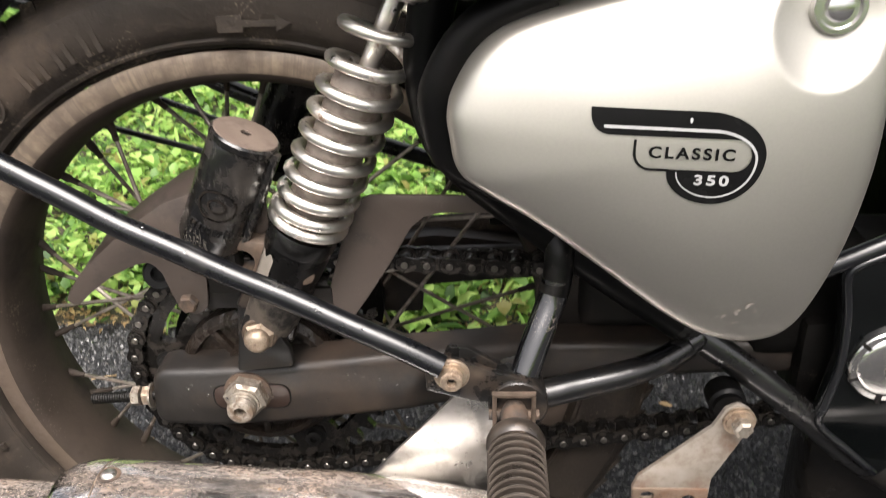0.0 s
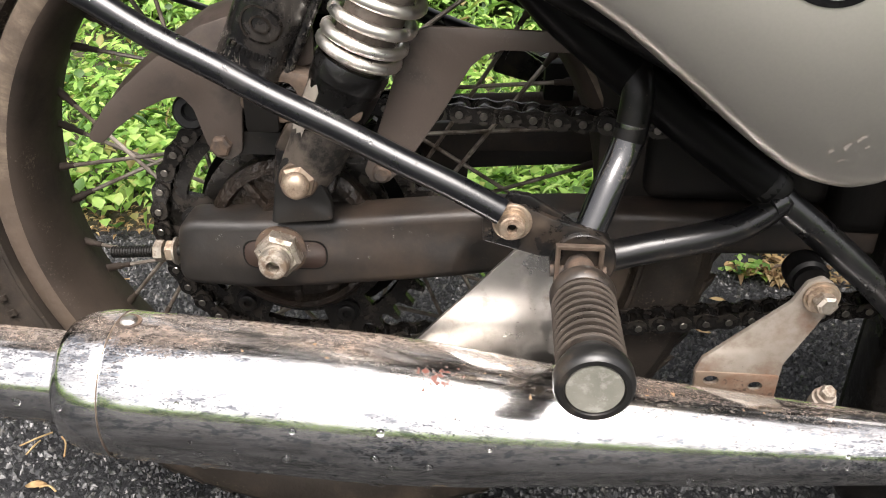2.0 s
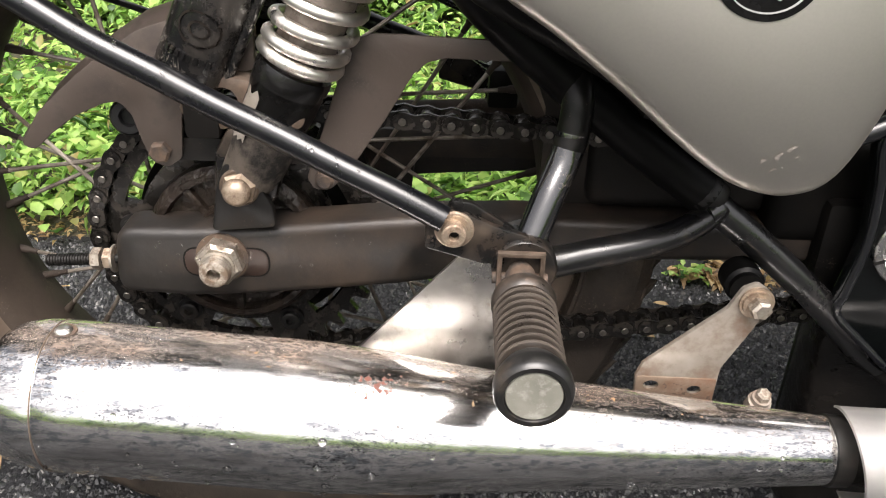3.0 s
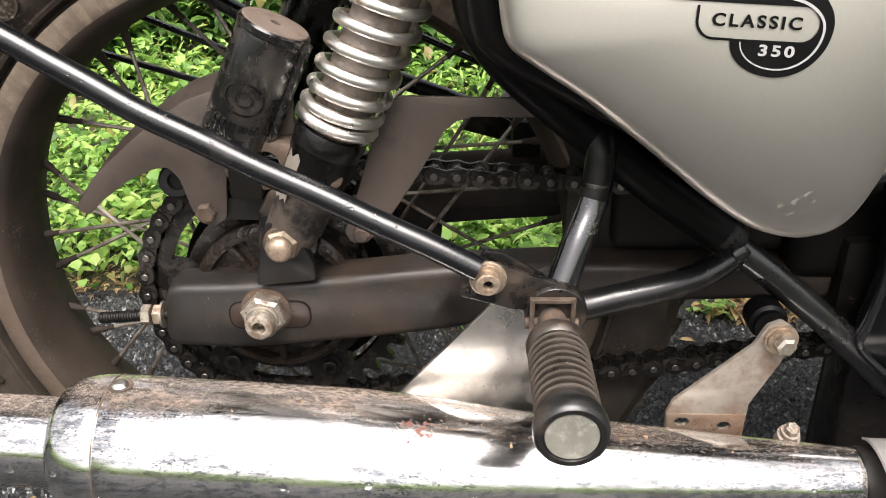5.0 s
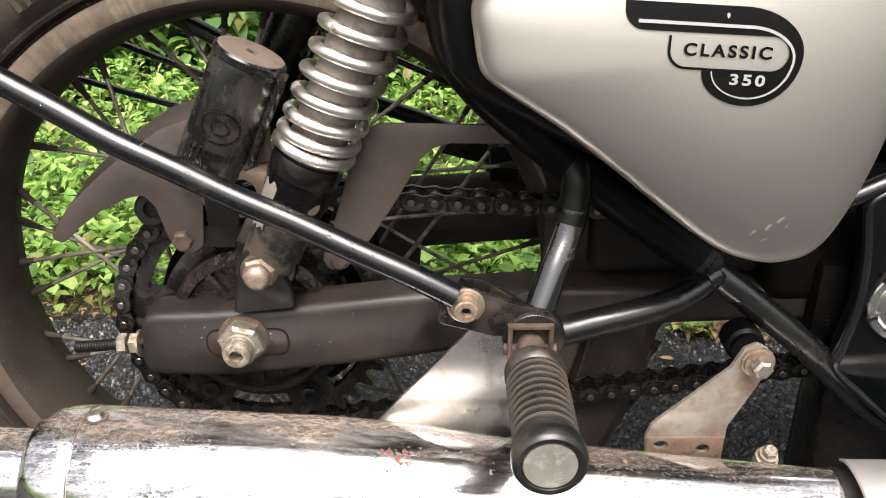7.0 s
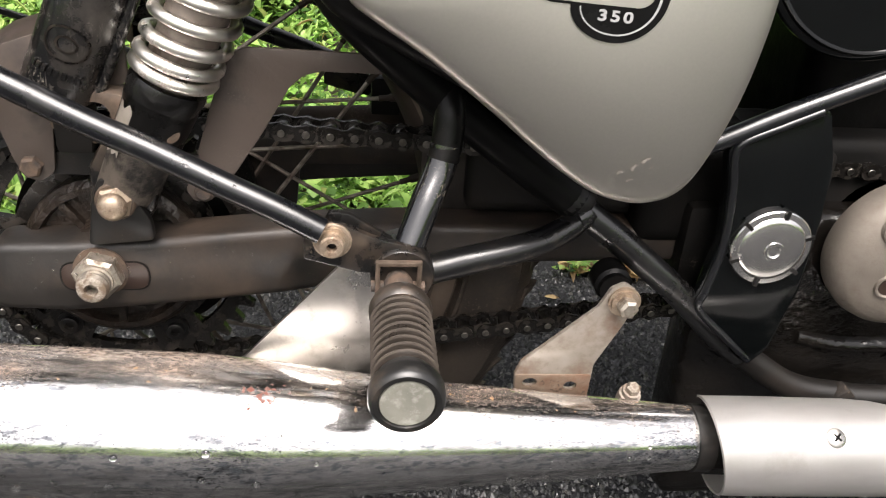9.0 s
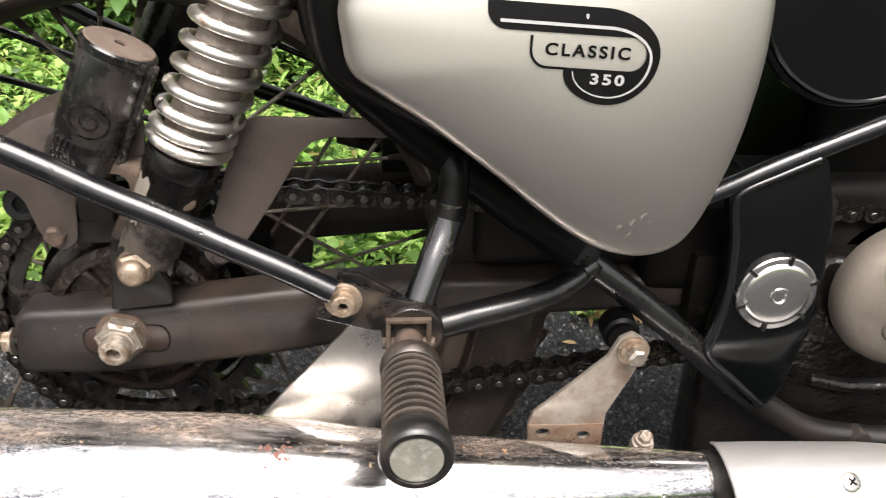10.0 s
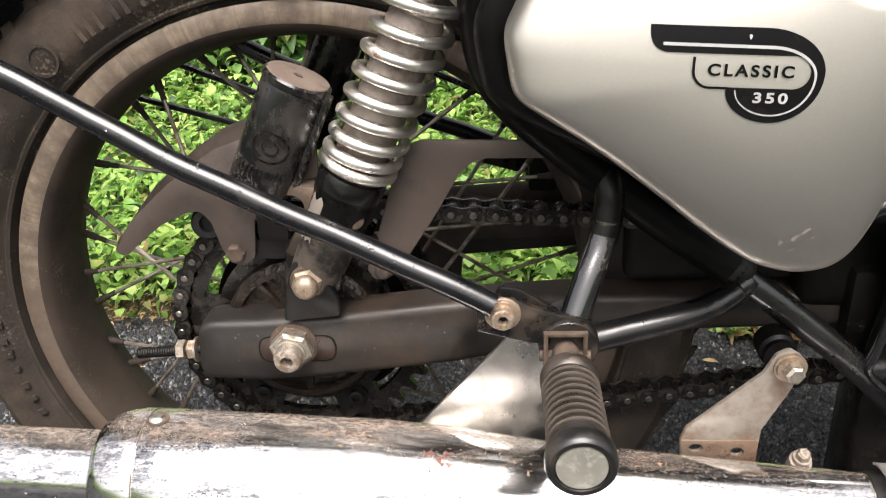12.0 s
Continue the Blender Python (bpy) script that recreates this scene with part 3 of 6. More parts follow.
def swept_arc(profile, centre, a0, a1, n, closed_profile=False):
    """Profile of (radius, y) swept round the y axis through centre, angles in degrees from +x up."""
    bm = bmesh.new()
    rows = []
    full = abs(a1 - a0) >= 359.9
    cnt = n if full else n + 1
    for i in range(cnt):
        a = radians(a0 + (a1 - a0) * i / n)
        rows.append([bm.verts.new((centre[0] + r * math.cos(a), centre[1] + y, centre[2] + r * math.sin(a))) for r, y in profile])
    for i in range(n):
        a, b = rows[i], rows[(i + 1) % cnt]
        m = len(profile)
        for k in range(m if closed_profile else m - 1):
            bm.faces.new((a[k], a[(k + 1) % m], b[(k + 1) % m], b[k]))
    if not full and closed_profile:
        bm.faces.new(rows[0])
        bm.faces.new(rows[-1][::-1])
    return bm


def rear_wheel():
    w = tagged(holder("rear_wheel", HUB, bike), "spoked rear wheel with muddy tyre")
    side = [(0.2280, 0.0300), (0.2305, 0.0305), (0.2322, 0.0345), (0.2328, 0.0392), (0.2350, 0.0404), (0.2366, 0.0392), (0.2380, 0.0398), (0.2405, 0.0432), (0.248, 0.0460), (0.258, 0.0480), (0.266, 0.0478), (0.2715, 0.0468), (0.2730, 0.0450), (0.278, 0.0425), (0.283, 0.036)]
    prof = [(r, -y) for r, y in side] + [(0.2885, -0.02), (0.2905, 0.0), (0.2885, 0.02)] + [(r, y) for r, y in side[::-1]]
    tyre = part("tyre", swept_arc(prof, HUB, 0, 360, 128), "rubber_tyre", w, "muddy brown road tyre with raised sidewall marks")
    for i in range(144):
        a = 2 * math.pi * (i // 2) / 72
        bm = bmesh.new()
        for s in (1 if i % 2 else -1,):
            pts = []
            for r, y, da in ((0.2800, 0.0410, 0.0), (0.2885, 0.030, 0.012), (0.2905, 0.030, 0.044), (0.2815, 0.0415, 0.038)):
                aa = a + da + (0.02 if s > 0 else 0)
                pts.append(Vector((r * math.cos(aa), y * s, r * math.sin(aa))) + HUB)
            inner = [HUB + (p - HUB) * 0.975 for p in pts]
            vo, vi = [bm.verts.new(p) for p in pts], [bm.verts.new(p) for p in inner]
            bm.faces.new(vo)
            for k in range(4):
                bm.faces.new((vo[k], vo[(k + 1) % 4], vi[(k + 1) % 4], vi[k]))
        part("tread_block", bm, "rubber_tyre", tyre, smooth=0)
    # raised sidewall marks: bars and an arrow, a round stamp
    marks = [(181.0, 0.005, 0.006), (184.5, 0.004, 0.006), (187.0, 0.006, 0.006), (190.5, 0.004, 0.006), (194.0, 0.005, 0.006), (197.0, 0.004, 0.006), (200.0, 0.005, 0.006), (121.8, 0.0035, 0.0175), (120.0, 0.0035, 0.0175), (118.2, 0.0035, 0.0175), (115.2, 0.0035, 0.0175), (113.3, 0.0035, 0.0175), (110.4, 0.0035, 0.0175), (108.5, 0.0035, 0.0175), (156.5, 0.0012, 0.010), (158.5, 0.0012, 0.010), (160.5, 0.0012, 0.010), (162.5, 0.0012, 0.010), (164.5, 0.0012, 0.010)]
    for deg, wd, ht in marks:
        def spot(r, along, a0=radians(deg)):
            return (HUB.x + r * math.cos(a0 + along / 0.25), HUB.z + r * math.sin(a0 + along / 0.25))

        def quad(e):
            return [spot(0.2445 + e, e), spot(0.2445 + ht - e, e), spot(0.2445 + ht - e, wd - e), spot(0.2445 + e, wd - e)]
        part("sidewall_mark", plate(quad(0), -0.0482, -0.0455), "rubber_tyre", tyre, smooth=0)
    arrow = [(-0.006, 0.5475), (0.010, 0.5475), (0.010, 0.5508), (0.031, 0.5508), (0.030, 0.5475), (0.040, 0.5528), (0.030, 0.5580), (0.031, 0.5548), (0.010, 0.5548), (0.010, 0.5580), (-0.006, 0.5580)]
    part("sidewall_arrow", plate(arrow, -0.0480, -0.0455), "rubber_tyre", tyre, smooth=0)
    a0 = radians(129.7)
    pos = HUB + Vector((0.2535 * math.cos(a0), -0.0482, 0.2535 * math.sin(a0)))
    part("sidewall_stamp", plate(circle(pos.x, pos.z, 0.011, 24), pos.y - 0.001, pos.y + 0.002, holes=[circle(pos.x, pos.z, 0.0092, 24)]), "rubber_tyre", tyre, smooth=0)
    # rim: bright flanges, muddy barrel
    rim_side = [(0.2130, 0.0372), (0.2160, 0.0380), (0.2210, 0.0382), (0.2255, 0.0375), (0.2277, 0.0362), (0.2273, 0.0345), (0.2225, 0.033)]
    barrel = [(0.2090, 0.0350), (0.2055, 0.030), (0.203, 0.018), (0.1995, 0.006)]
    outer = [(r, -y) for r, y in rim_side[::-1]] + [(r, -y) for r, y in barrel] + barrel[::-1] + rim_side
    bm = swept_arc(outer, HUB, 0, 360, 128)
    me_rim = part("rim", bm, ["rim", "rim_mud"], w, "dull steel rim with brown rust")
    for p in me_rim.data.polygons:
        c = p.center - HUB
        if math.hypot(c.x, c.z) < 0.2115:
            p.material_index = 1
    # hub drum
    part("hub", lathe([(-0.055, 0.0), (-0.055, 0.052), (-0.045, 0.060), (-0.04, 0.075), (-0.03, 0.075), (-0.022, 0.045), (0.02, 0.042), (0.028, 0.062), (0.034, 0.075), (0.042, 0.075), (0.05, 0.064), (0.052, 0.0)],
                      HUB, (0, -1, 0), 48), "dark_cast", w, "dark oily hub")
    # spokes, laced in crossing pairs
    n = 40
    for i in range(n):
        s = -1 if i % 2 == 0 else 1
        pair = (i + 1) // 2
        a_r = 2 * math.pi * i / n - radians(2.5)
        lead = radians(38) * (1 if pair % 2 else -1) * -s
        a_h = a_r + lead
        p = HUB + Vector((0.2030 * math.cos(a_r), 0.015 + 0.005 * s, 0.2030 * math.sin(a_r)))
        q = HUB + Vector((0.072 * math.cos(a_h), 0.008 + 0.036 * s, 0.072 * math.sin(a_h)))
        d = (q - p).normalized()
        sp = part("spoke", tube([p + d * 0.012, q], 0.0016, 8, 1), "spoke", w)
        part("nipple", tube([p - d * 0.002, p + d * 0.010, p + d * 0.0112, p + d * 0.018], lambda t: 0.0030 if t < 0.4 else 0.0022, 10, 1), "rim_mud", sp)
    return w


rear_wheel()


def sprocket():
    c = Vector((-0.004, -0.061, 0.310))
    teeth = 39
    r_out, r_root = 0.0955, 0.0855
    pts = []
    for k in range(teeth):
        a = 2 * math.pi * k / teeth
        st = 2 * math.pi / teeth
        for da, r in ((-0.5, r_root), (-0.28, r_root + 0.001), (-0.10, r_out), (0.10, r_out), (0.28, r_root + 0.001)):
            pts.append((c.x + r * math.cos(a + da * st), c.z + r * math.sin(a + da * st)))
    holes = []
    for k in range(6):
        a = radians(-94 + 60 * k)
        hole = [(c.x + 0.0768 * math.cos(a + radians(-17 + 34 * j / 8)), c.z + 0.0768 * math.sin(a + radians(-17 + 34 * j / 8))) for j in range(9)]
        hole += [(c.x + 0.0655 * math.cos(a + radians(16 - 32 * j / 8)), c.z + 0.0655 * math.sin(a + radians(16 - 32 * j / 8))) for j in range(9)]
        holes.append(hole)
    sp = part("sprocket", plate(pts, c.y - 0.003, c.y + 0.003, holes=holes), "chain", bike, "oily black steel rear sprocket", smooth=0)
    for k in range(6):
        a = radians(-124 + 60 * k)
        x, z = c.x + 0.070 * math.cos(a), c.z + 0.070 * math.sin(a)
        b = part("sprocket_bolt", lathe([(0, 0.0085), (0.002, 0.0085), (0.0022, 0.0062), (0.006, 0.0062), (0.0065, 0.0055), (0.0065, 0.003), (0.003, 0.003), (0.003, 0)], (x, c.y - 0.003, z), seg=20), "dull_black", sp)
    part("carrier_drum", lathe([(0, 0.056), (0.012, 0.056), (0.016, 0.052), (0.016, 0.048), (0.010, 0.046), (0.010, 0.03), (0.02, 0.028), (0.02, 0)], (c.x, c.y - 0.003, c.z), seg=40), "grease", sp, "greasy brown sprocket carrier")
    for k in range(5):
        a = radians(54 + 72 * k)
        ca, sa = math.cos(a), math.sin(a)
        bm = box(0.028, 0.054, -0.0035, 0.0035, -0.0025, 0.0025, 0.001)
        bm.transform(Matrix.Translation((c.x, c.y - 0.0145, c.z)) @ Matrix(((ca, 0, -sa, 0), (0, 1, 0, 0), (sa, 0, ca, 0), (0, 0, 0, 1))))
        part("carrier_rib", bm, "grease", sp)


sprocket()


def chain():
    pitch = 0.0148
    A, ra = Vector((-0.004, 0.310)), 0.0922
    B, rb = Vector((0.515, 0.3350)), 0.0440
    d = B - A
    L = d.length
    base = math.atan2(d.y, d.x)
    off = math.acos((ra - rb) / L)
    top_a, bot_a = base + off, base - off
    ta, tb = A + Vector((math.cos(top_a), math.sin(top_a))) * ra, B + Vector((math.cos(top_a), math.sin(top_a))) * rb
    ba, bb = A + Vector((math.cos(bot_a), math.sin(bot_a))) * ra, B + Vector((math.cos(bot_a), math.sin(bot_a))) * rb
    path = []
    N = 400
    for i in range(N):
        p = tb.lerp(ta, i / N)
        sag = 0.002 * math.sin(math.pi * i / N)
        path.append(p - Vector((0, sag)))
    sweep = 2 * math.pi - (top_a - bot_a)
    for i in range(N):
        a = top_a + sweep * i / N
        path.append(A + Vector((math.cos(a), math.sin(a))) * ra)
    for i in range(N):
        p = ba.lerp(bb, i / N)
        path.append(p - Vector((0, 0.004 * math.sin(math.pi * i / N))))
    sweep = (top_a - bot_a)
    for i in range(N):
        a = bot_a + sweep * i / N
        path.append(B + Vector((math.cos(a), math.sin(a))) * rb)
    path.append(path[0])
    length = [0.0]
    for p, q in zip(path, path[1:]):
        length.append(length[-1] + (q - p).length)
    count = int(length[-1] / pitch) // 2 * 2
    step = length[-1] / count
    shift = (tb.x - 0.133) / max(1e-6, (tb.x - ta.x)) * (tb - ta).length % step

    def at(s):
        s %= length[-1]
        k = int(np.searchsorted(length, s)) or 1
        f = (s - length[k - 1]) / max(1e-9, length[k] - length[k - 1])
        return path[k - 1].lerp(path[k], f)

    def link_mesh(outer):
        y = 0.0072 if outer else 0.0052
        h = 0.0060 if outer else 0.0064
        bm = bmesh.new()
        half = step / 2
        shape = []
        for k in range(9):
            a = radians(-90 + 180 * k / 8)
            shape.append((half + h * math.cos(a), h * math.sin(a)))
        shape.append((0, h * 0.72))
        for k in range(9):
            a = radians(90 + 180 * k / 8)
            shape.append((-half + h * math.cos(a), h * math.sin(a)))
        shape.append((0, -h * 0.72))
        for s in (-1, 1):
            plate(shape, y * s, (y + 0.0018) * s, 0, bm=bm)
        for e in (-half, half):
            if outer:
                lathe([(-0.0105, 0.0), (-0.0105, 0.0022), (-0.010, 0.0026), (0.010, 0.0026), (0.0105, 0.0022), (0.0105, 0.0)], (e, 0, 0), seg=10, bm=bm)
            else:
                lathe([(-0.0052, 0.0051), (0.0052, 0.0051)], (e, 0, 0), seg=12, bm=bm)
        bmesh.ops.recalc_face_normals(bm, faces=bm.faces)
        me = bpy.data.meshes.new("link")
        bm.to_mesh(me)
        bm.free()
        me.materials.append(M["chain"])
        me.materials.append(M["pin"])
        for p in me.polygons:
            if abs(p.center.y) > 0.0100:
                p.material_index = 1
        me.shade_smooth()
        me.set_sharp_from_angle(angle=radians(35))
        return me

    meshes = (link_mesh(True), link_mesh(False))
    ch = tagged(holder("drive_chain", (0, -0.061, 0.3), bike), "greasy black roller chain with bright pin ends")
    inv = Matrix.Translation(-WHERE[ch.name])
    for i in range(count):
        p, q = at(i * step + shift), at((i + 1) * step + shift)
        mid, dd = (p + q) / 2, q - p
        ob = new("link", meshes[i % 2])
        ob.parent = ch
        ob.matrix_parent_inverse = inv
        ob.matrix_basis = Matrix.Translation((mid.x, -0.061, mid.y)) @ Matrix.Rotation(-math.atan2(dd.y, dd.x), 4, 'Y')
    part("front_sprocket", lathe([(-0.003, 0), (-0.003, 0.038), (0.003, 0.038), (0.003, 0.018), (0.012, 0.016), (0.012, 0)], (B.x, -0.061, B.y), seg=30), "chain", bike)


chain()


M["slot_brown"] = surface("red_brown_slot_plate", (0.020, 0.012, 0.009), (0.034, 0.020, 0.015), 40, (0.35, 0.5), bump=0.08)


def swingarm(s):
    """s: -1 the near side, 1 the far side."""
    out = [(-0.0765, 0.2850), (-0.030, 0.2830), (0.010, 0.2862), (0.055, 0.2915), (0.101, 0.2975), (0.14, 0.3010), (0.20, 0.3050), (0.40, 0.312),
           (0.40, 0.336), (0.28, 0.3360), (0.205, 0.3355), (0.178, 0.3385), (0.145, 0.3430), (0.114, 0.3460), (0.070, 0.3410), (0.020, 0.3355), (-0.030, 0.3320), (-0.0725, 0.3310)]
    ol = rounded(out, [0.012, 0.05, 0.05, 0.05, 0.05, 0.05, 0.05, 0, 0, 0.05, 0.03, 0.03, 0.05, 0.05, 0.05, 0.05, 0.05, 0.014], 5)

    def tuck(v):
        f = min(1.0, max(0.0, (v.x - 0.110) / 0.095))
        return Vector((v.x, v.y - s * (0.026 if s < 0 else 0.0) * f * f * (3 - 2 * f), v.z))
    arm = part("swingarm", plate(ol, 0.101 * s, 0.074 * s, 0.0065, warp=tuck, steps=4), "mud_steel", bike, "dusty brown-black box-section swingarm", smooth=60)
    lug = rounded([(-0.0095, 0.3350), (0.0295, 0.3390), (0.0285, 0.3520), (0.0225, 0.3640), (0.0185, 0.3790), (0.0005, 0.3790), (-0.0050, 0.3620)], [0.003, 0.004, 0.010, 0.014, 0.006, 0.006, 0.02])
    part("shock_lug", plate(lug, 0.1055 * s, 0.1005 * s, 0.0012), "dull_black", arm, "black steel shock lug")
    slot = rounded([(-0.0300, 0.3010), (0.0225, 0.3025), (0.0225, 0.3215), (-0.0300, 0.3200)], 0.0090, 6)
    rim = rounded([(-0.0310, 0.3002), (0.0234, 0.3017), (0.0234, 0.3223), (-0.0310, 0.3208)], 0.0096, 6)
    # black ring raised off the arm, drawn as the slot's dark edge
    part("slot_outline", plate(rim, 0.1015 * s, 0.099 * s), "matte_black", arm)
    part("axle_slot", plate(slot, 0.1020 * s, 0.099 * s, 0.0006), "slot_brown", arm)
    ax = Vector((-0.006, 0.101 * s, 0.3150))
    d = (0, s, 0)
    nut = part("axle_nut", hexagon(ax + Vector((0, 0.0012 * s, 0)), 0.0258, 0.011, d, 0.02, chamfer=0.002), "bolt", arm, "weathered steel axle nut")
    part("washer", lathe([(0, 0.0165), (0.0018, 0.0165), (0.0018, 0.0)], ax, d, 28), "rust", nut)
    part("axle_end", lathe([(0.010, 0.0105), (0.0135, 0.0105), (0.0140, 0.0092), (0.0155, 0.0092), (0.0165, 0.0098), (0.018, 0.0092), (0.0195, 0.0098), (0.021, 0.0092), (0.0228, 0.0086), (0.0235, 0.0072), (0.0235, 0.0042), (0.015, 0.0036), (0.015, 0)], ax, d, 28), "bolt", nut, "hollow threaded axle end")
    ad = part("chain_adjuster", tube([(-0.072, 0.093 * s, 0.3065), (-0.121, 0.093 * s, 0.3030)], 0.0034, 12, 1), "dull_black", arm, "black threaded chain adjuster")
    for k in range(16):
        x = -0.0925 - 0.0018 * k
        part("thread", lathe([(0, 0.0034), (0.0004, 0.0041), (0.0008, 0.0034)], (x, 0.093 * s, 0.3050 - 0.00013 * k), (-1, 0, -0.07), 12), "dull_black", ad, smooth=0)
    part("adjuster_nut", hexagon((-0.0780, 0.093 * s, 0.3061), 0.0125, 0.006, (-1, 0, -0.05)), "brass", ad)
    part("adjuster_nut", hexagon((-0.0855, 0.093 * s, 0.3056), 0.0125, 0.0065, (-1, 0, -0.05), 0.6), "bolt", ad)
    part("adjuster_washer", lathe([(0, 0.009), (0.0015, 0.009), (0.0015, 0)], (-0.0765, 0.093 * s, 0.3062), (-1, 0, -0.05), 20), "bolt", ad)


swingarm(-1)
swingarm(1)


def shock(s):
    foot = Vector((0.0114, 0.091 * s, 0.3640))
    up = Vector((0.421, 0, 0.907)).normalized()
    ss = holder("shock_absorber", foot, bike)
    tagged(ss, "gas shock absorber with chrome coil spring and black reservoir")

    rb0 = foot + Vector((-0.0465, -0.002 * s, 0.0255)) + up * 0.010

    def on(h, r):
        return lathe([(a, b) for a, b in zip(h, r)], foot, up, 36)
    part("damper_tube", on((0.075, 0.080, 0.182, 0.186, 0.186), (0.0165, 0.0172, 0.0172, 0.015, 0.0)), "shock_brown", ss, "dusty brown damper tube")
    part("damper_rod", on((0.17, 0.30), (0.0058, 0.0058)), "chrome", ss, "chrome damper rod")
    part("spring_seat", on((0.064, 0.066, 0.074, 0.078, 0.078), (0.0, 0.0215, 0.0225, 0.0215, 0.0)), "flaked", ss)
    part("lower_body", on((-0.003, -0.003, 0.000, 0.006, 0.022, 0.052, 0.060, 0.066), (0.0, 0.0145, 0.0172, 0.0186, 0.0192, 0.0196, 0.0205, 0.020)), "beige_mud", ss, "dusty lower shock body with bare patches")
    u0 = up.orthogonal().normalized()
    v0 = up.cross(u0)
    bm = bmesh.new()
    n = 72
    rows = []
    for lv in range(4):
        row = []
        for k in range(n):
            a = 2 * math.pi * k / n
            low = 0.036 + 0.0035 * math.sin(3 * a + 1.0) + 0.0022 * math.sin(7 * a + 0.4) + 0.0012 * math.sin(13 * a)
            h = low + (0.0675 - low) * lv / 3
            r = 0.0203 + 0.0012 * lv / 3
            row.append(bm.verts.new(foot + up * h + (u0 * math.cos(a) + v0 * math.sin(a)) * r))
        rows.append(row)
    for a, b in zip(rows, rows[1:]):
        for k in range(n):
            bm.faces.new((a[k], a[(k + 1) % n], b[(k + 1) % n], b[k]))
    bmesh.ops.solidify(bm, geom=bm.faces[:], thickness=0.0006)
    part("paint_sleeve", bm, "flaked", ss, "black peeling paint with a wavy lower edge")
    bm = bmesh.new()
    sd = up.cross(Vector((0, s, 0))).normalized()
    rows = []
    for k in range(9):
        th = -1.02 + 0.52 * k / 8
        nn = Vector((0, s, 0)) * math.cos(th) + sd * math.sin(th)
        lo, hi = 0.030 + 0.0015 * math.sin(2.1 * k), 0.0600 + 0.0020 * math.sin(1.3 * k)
        rows.append([bm.verts.new(foot + up * (lo + (hi - lo) * q / 4) + nn * (0.0207 + 0.0012 * q / 4 + (0.0002 if k in (0, 8) else 0.0006))) for q in range(5)])
    for a, b in zip(rows, rows[1:]):
        for q in range(4):
            bm.faces.new((a[q], a[q + 1], b[q + 1], b[q]))
    part("bare_patch", bm, "bare_steel", ss, "bare steel patch where paint has peeled")
    strap = [rb0 + up * h for h in (0.030, 0.05, 0.075, 0.10)]
    part("reservoir_strap", tube([q + Vector((0.0215, 0.006 * s, -0.003)) for q in strap], 0.0036, 10, 3), "shock_black", ss, "black strip along the reservoir")
    part("upper_shroud", on((0.236, 0.240, 0.33, 0.33), (0.019, 0.0215, 0.0215, 0.0)), "chrome", ss, "chrome upper shroud")
    # spring: close coils below, open above
    turns = [0.081, 0.0868, 0.0965, 0.109, 0.1228, 0.137, 0.1515, 0.166, 0.1805, 0.200, 0.2235, 0.250]
    u = up.orthogonal().normalized()
    v = up.cross(u)
    pts = []
    per = 24
    for i in range((len(turns) - 1) * per + 1):
        k, f = divmod(i / per, 1)
        k = int(k)
        h = turns[k] if k + 1 >= len(turns) else turns[k] + (turns[k + 1] - turns[k]) * f
        a = 2 * math.pi * i / per
        pts.append(foot + up * h + (u * math.cos(a) + v * math.sin(a)) * 0.0222)
    part("spring", tube(pts, 0.0037, 10, 1), "chrome", ss, "chrome coil spring with brown stains")
    # reservoir beside the spring
    rb = rb0
    part("reservoir", lathe([(0.026, 0.0), (0.026, 0.0150), (0.030, 0.0195), (0.034, 0.0210), (0.100, 0.0210), (0.1025, 0.0205), (0.1035, 0.0216), (0.1070, 0.0216), (0.1082, 0.0204), (0.1082, 0.0)], rb, up, 40), "shock_black", ss, "scuffed black gas reservoir")
    part("reservoir_cap", lathe([(0, 0.0), (0, 0.0200), (0.0008, 0.0196), (0.0008, 0.0035), (-0.002, 0.003), (-0.002, 0)], rb + up * 0.1082, up, 36), "cap_dust", ss, "flat brown dusty reservoir cap")
    # moulded ring and unreadable raised lettering as bars, lighter for the light they catch
    for r0, r1 in ((0.0128, 0.0114), (0.0062, 0.0048)):
        bm = bmesh.new()
        n = 32
        rows = []
        for k in range(n):
            a = 2 * math.pi * k / n
            for rr in (r0, r1):
                along, acr = rr * 0.78 * math.sin(a), rr * math.cos(a)
                th = acr / 0.0212
                side = up.cross(Vector((0, s, 0))).normalized()
                rows.append(bm.verts.new(rb + up * (0.066 + along) + (Vector((0, s, 0)) * math.cos(th) + side * math.sin(th)) * 0.0216))
        for k in range(n):
            a, b = 2 * k, 2 * ((k + 1) % n)
            bm.faces.new((rows[a], rows[a + 1], rows[b + 1], rows[b]))
        bmesh.ops.solidify(bm, geom=bm.faces[:], thickness=0.0012)
        part("moulded_ring", bm, "dust_gloss", ss)
    side = up.cross(Vector((0, s, 0))).normalized()
    for k in range(9):
        th = (k - 4) * 0.165
        c = rb + up * 0.0485 + (Vector((0, s, 0)) * math.cos(th) + side * math.sin(th)) * 0.0213
        bm = box(-0.0011, 0.0011, -0.0008, 0.0008, -0.0020, 0.0020)
        nrm = (Vector((0, s, 0)) * math.cos(th) + side * math.sin(th))
        tan = nrm.cross(up)
        bm.transform(Matrix.Translation(c) @ Matrix((tan, nrm, up)).transposed().to_4x4())
        part("letter_bar", bm, "dust_gloss", ss, smooth=0)
    # bridge from reservoir to body, fork and eye
    yv = foot.y
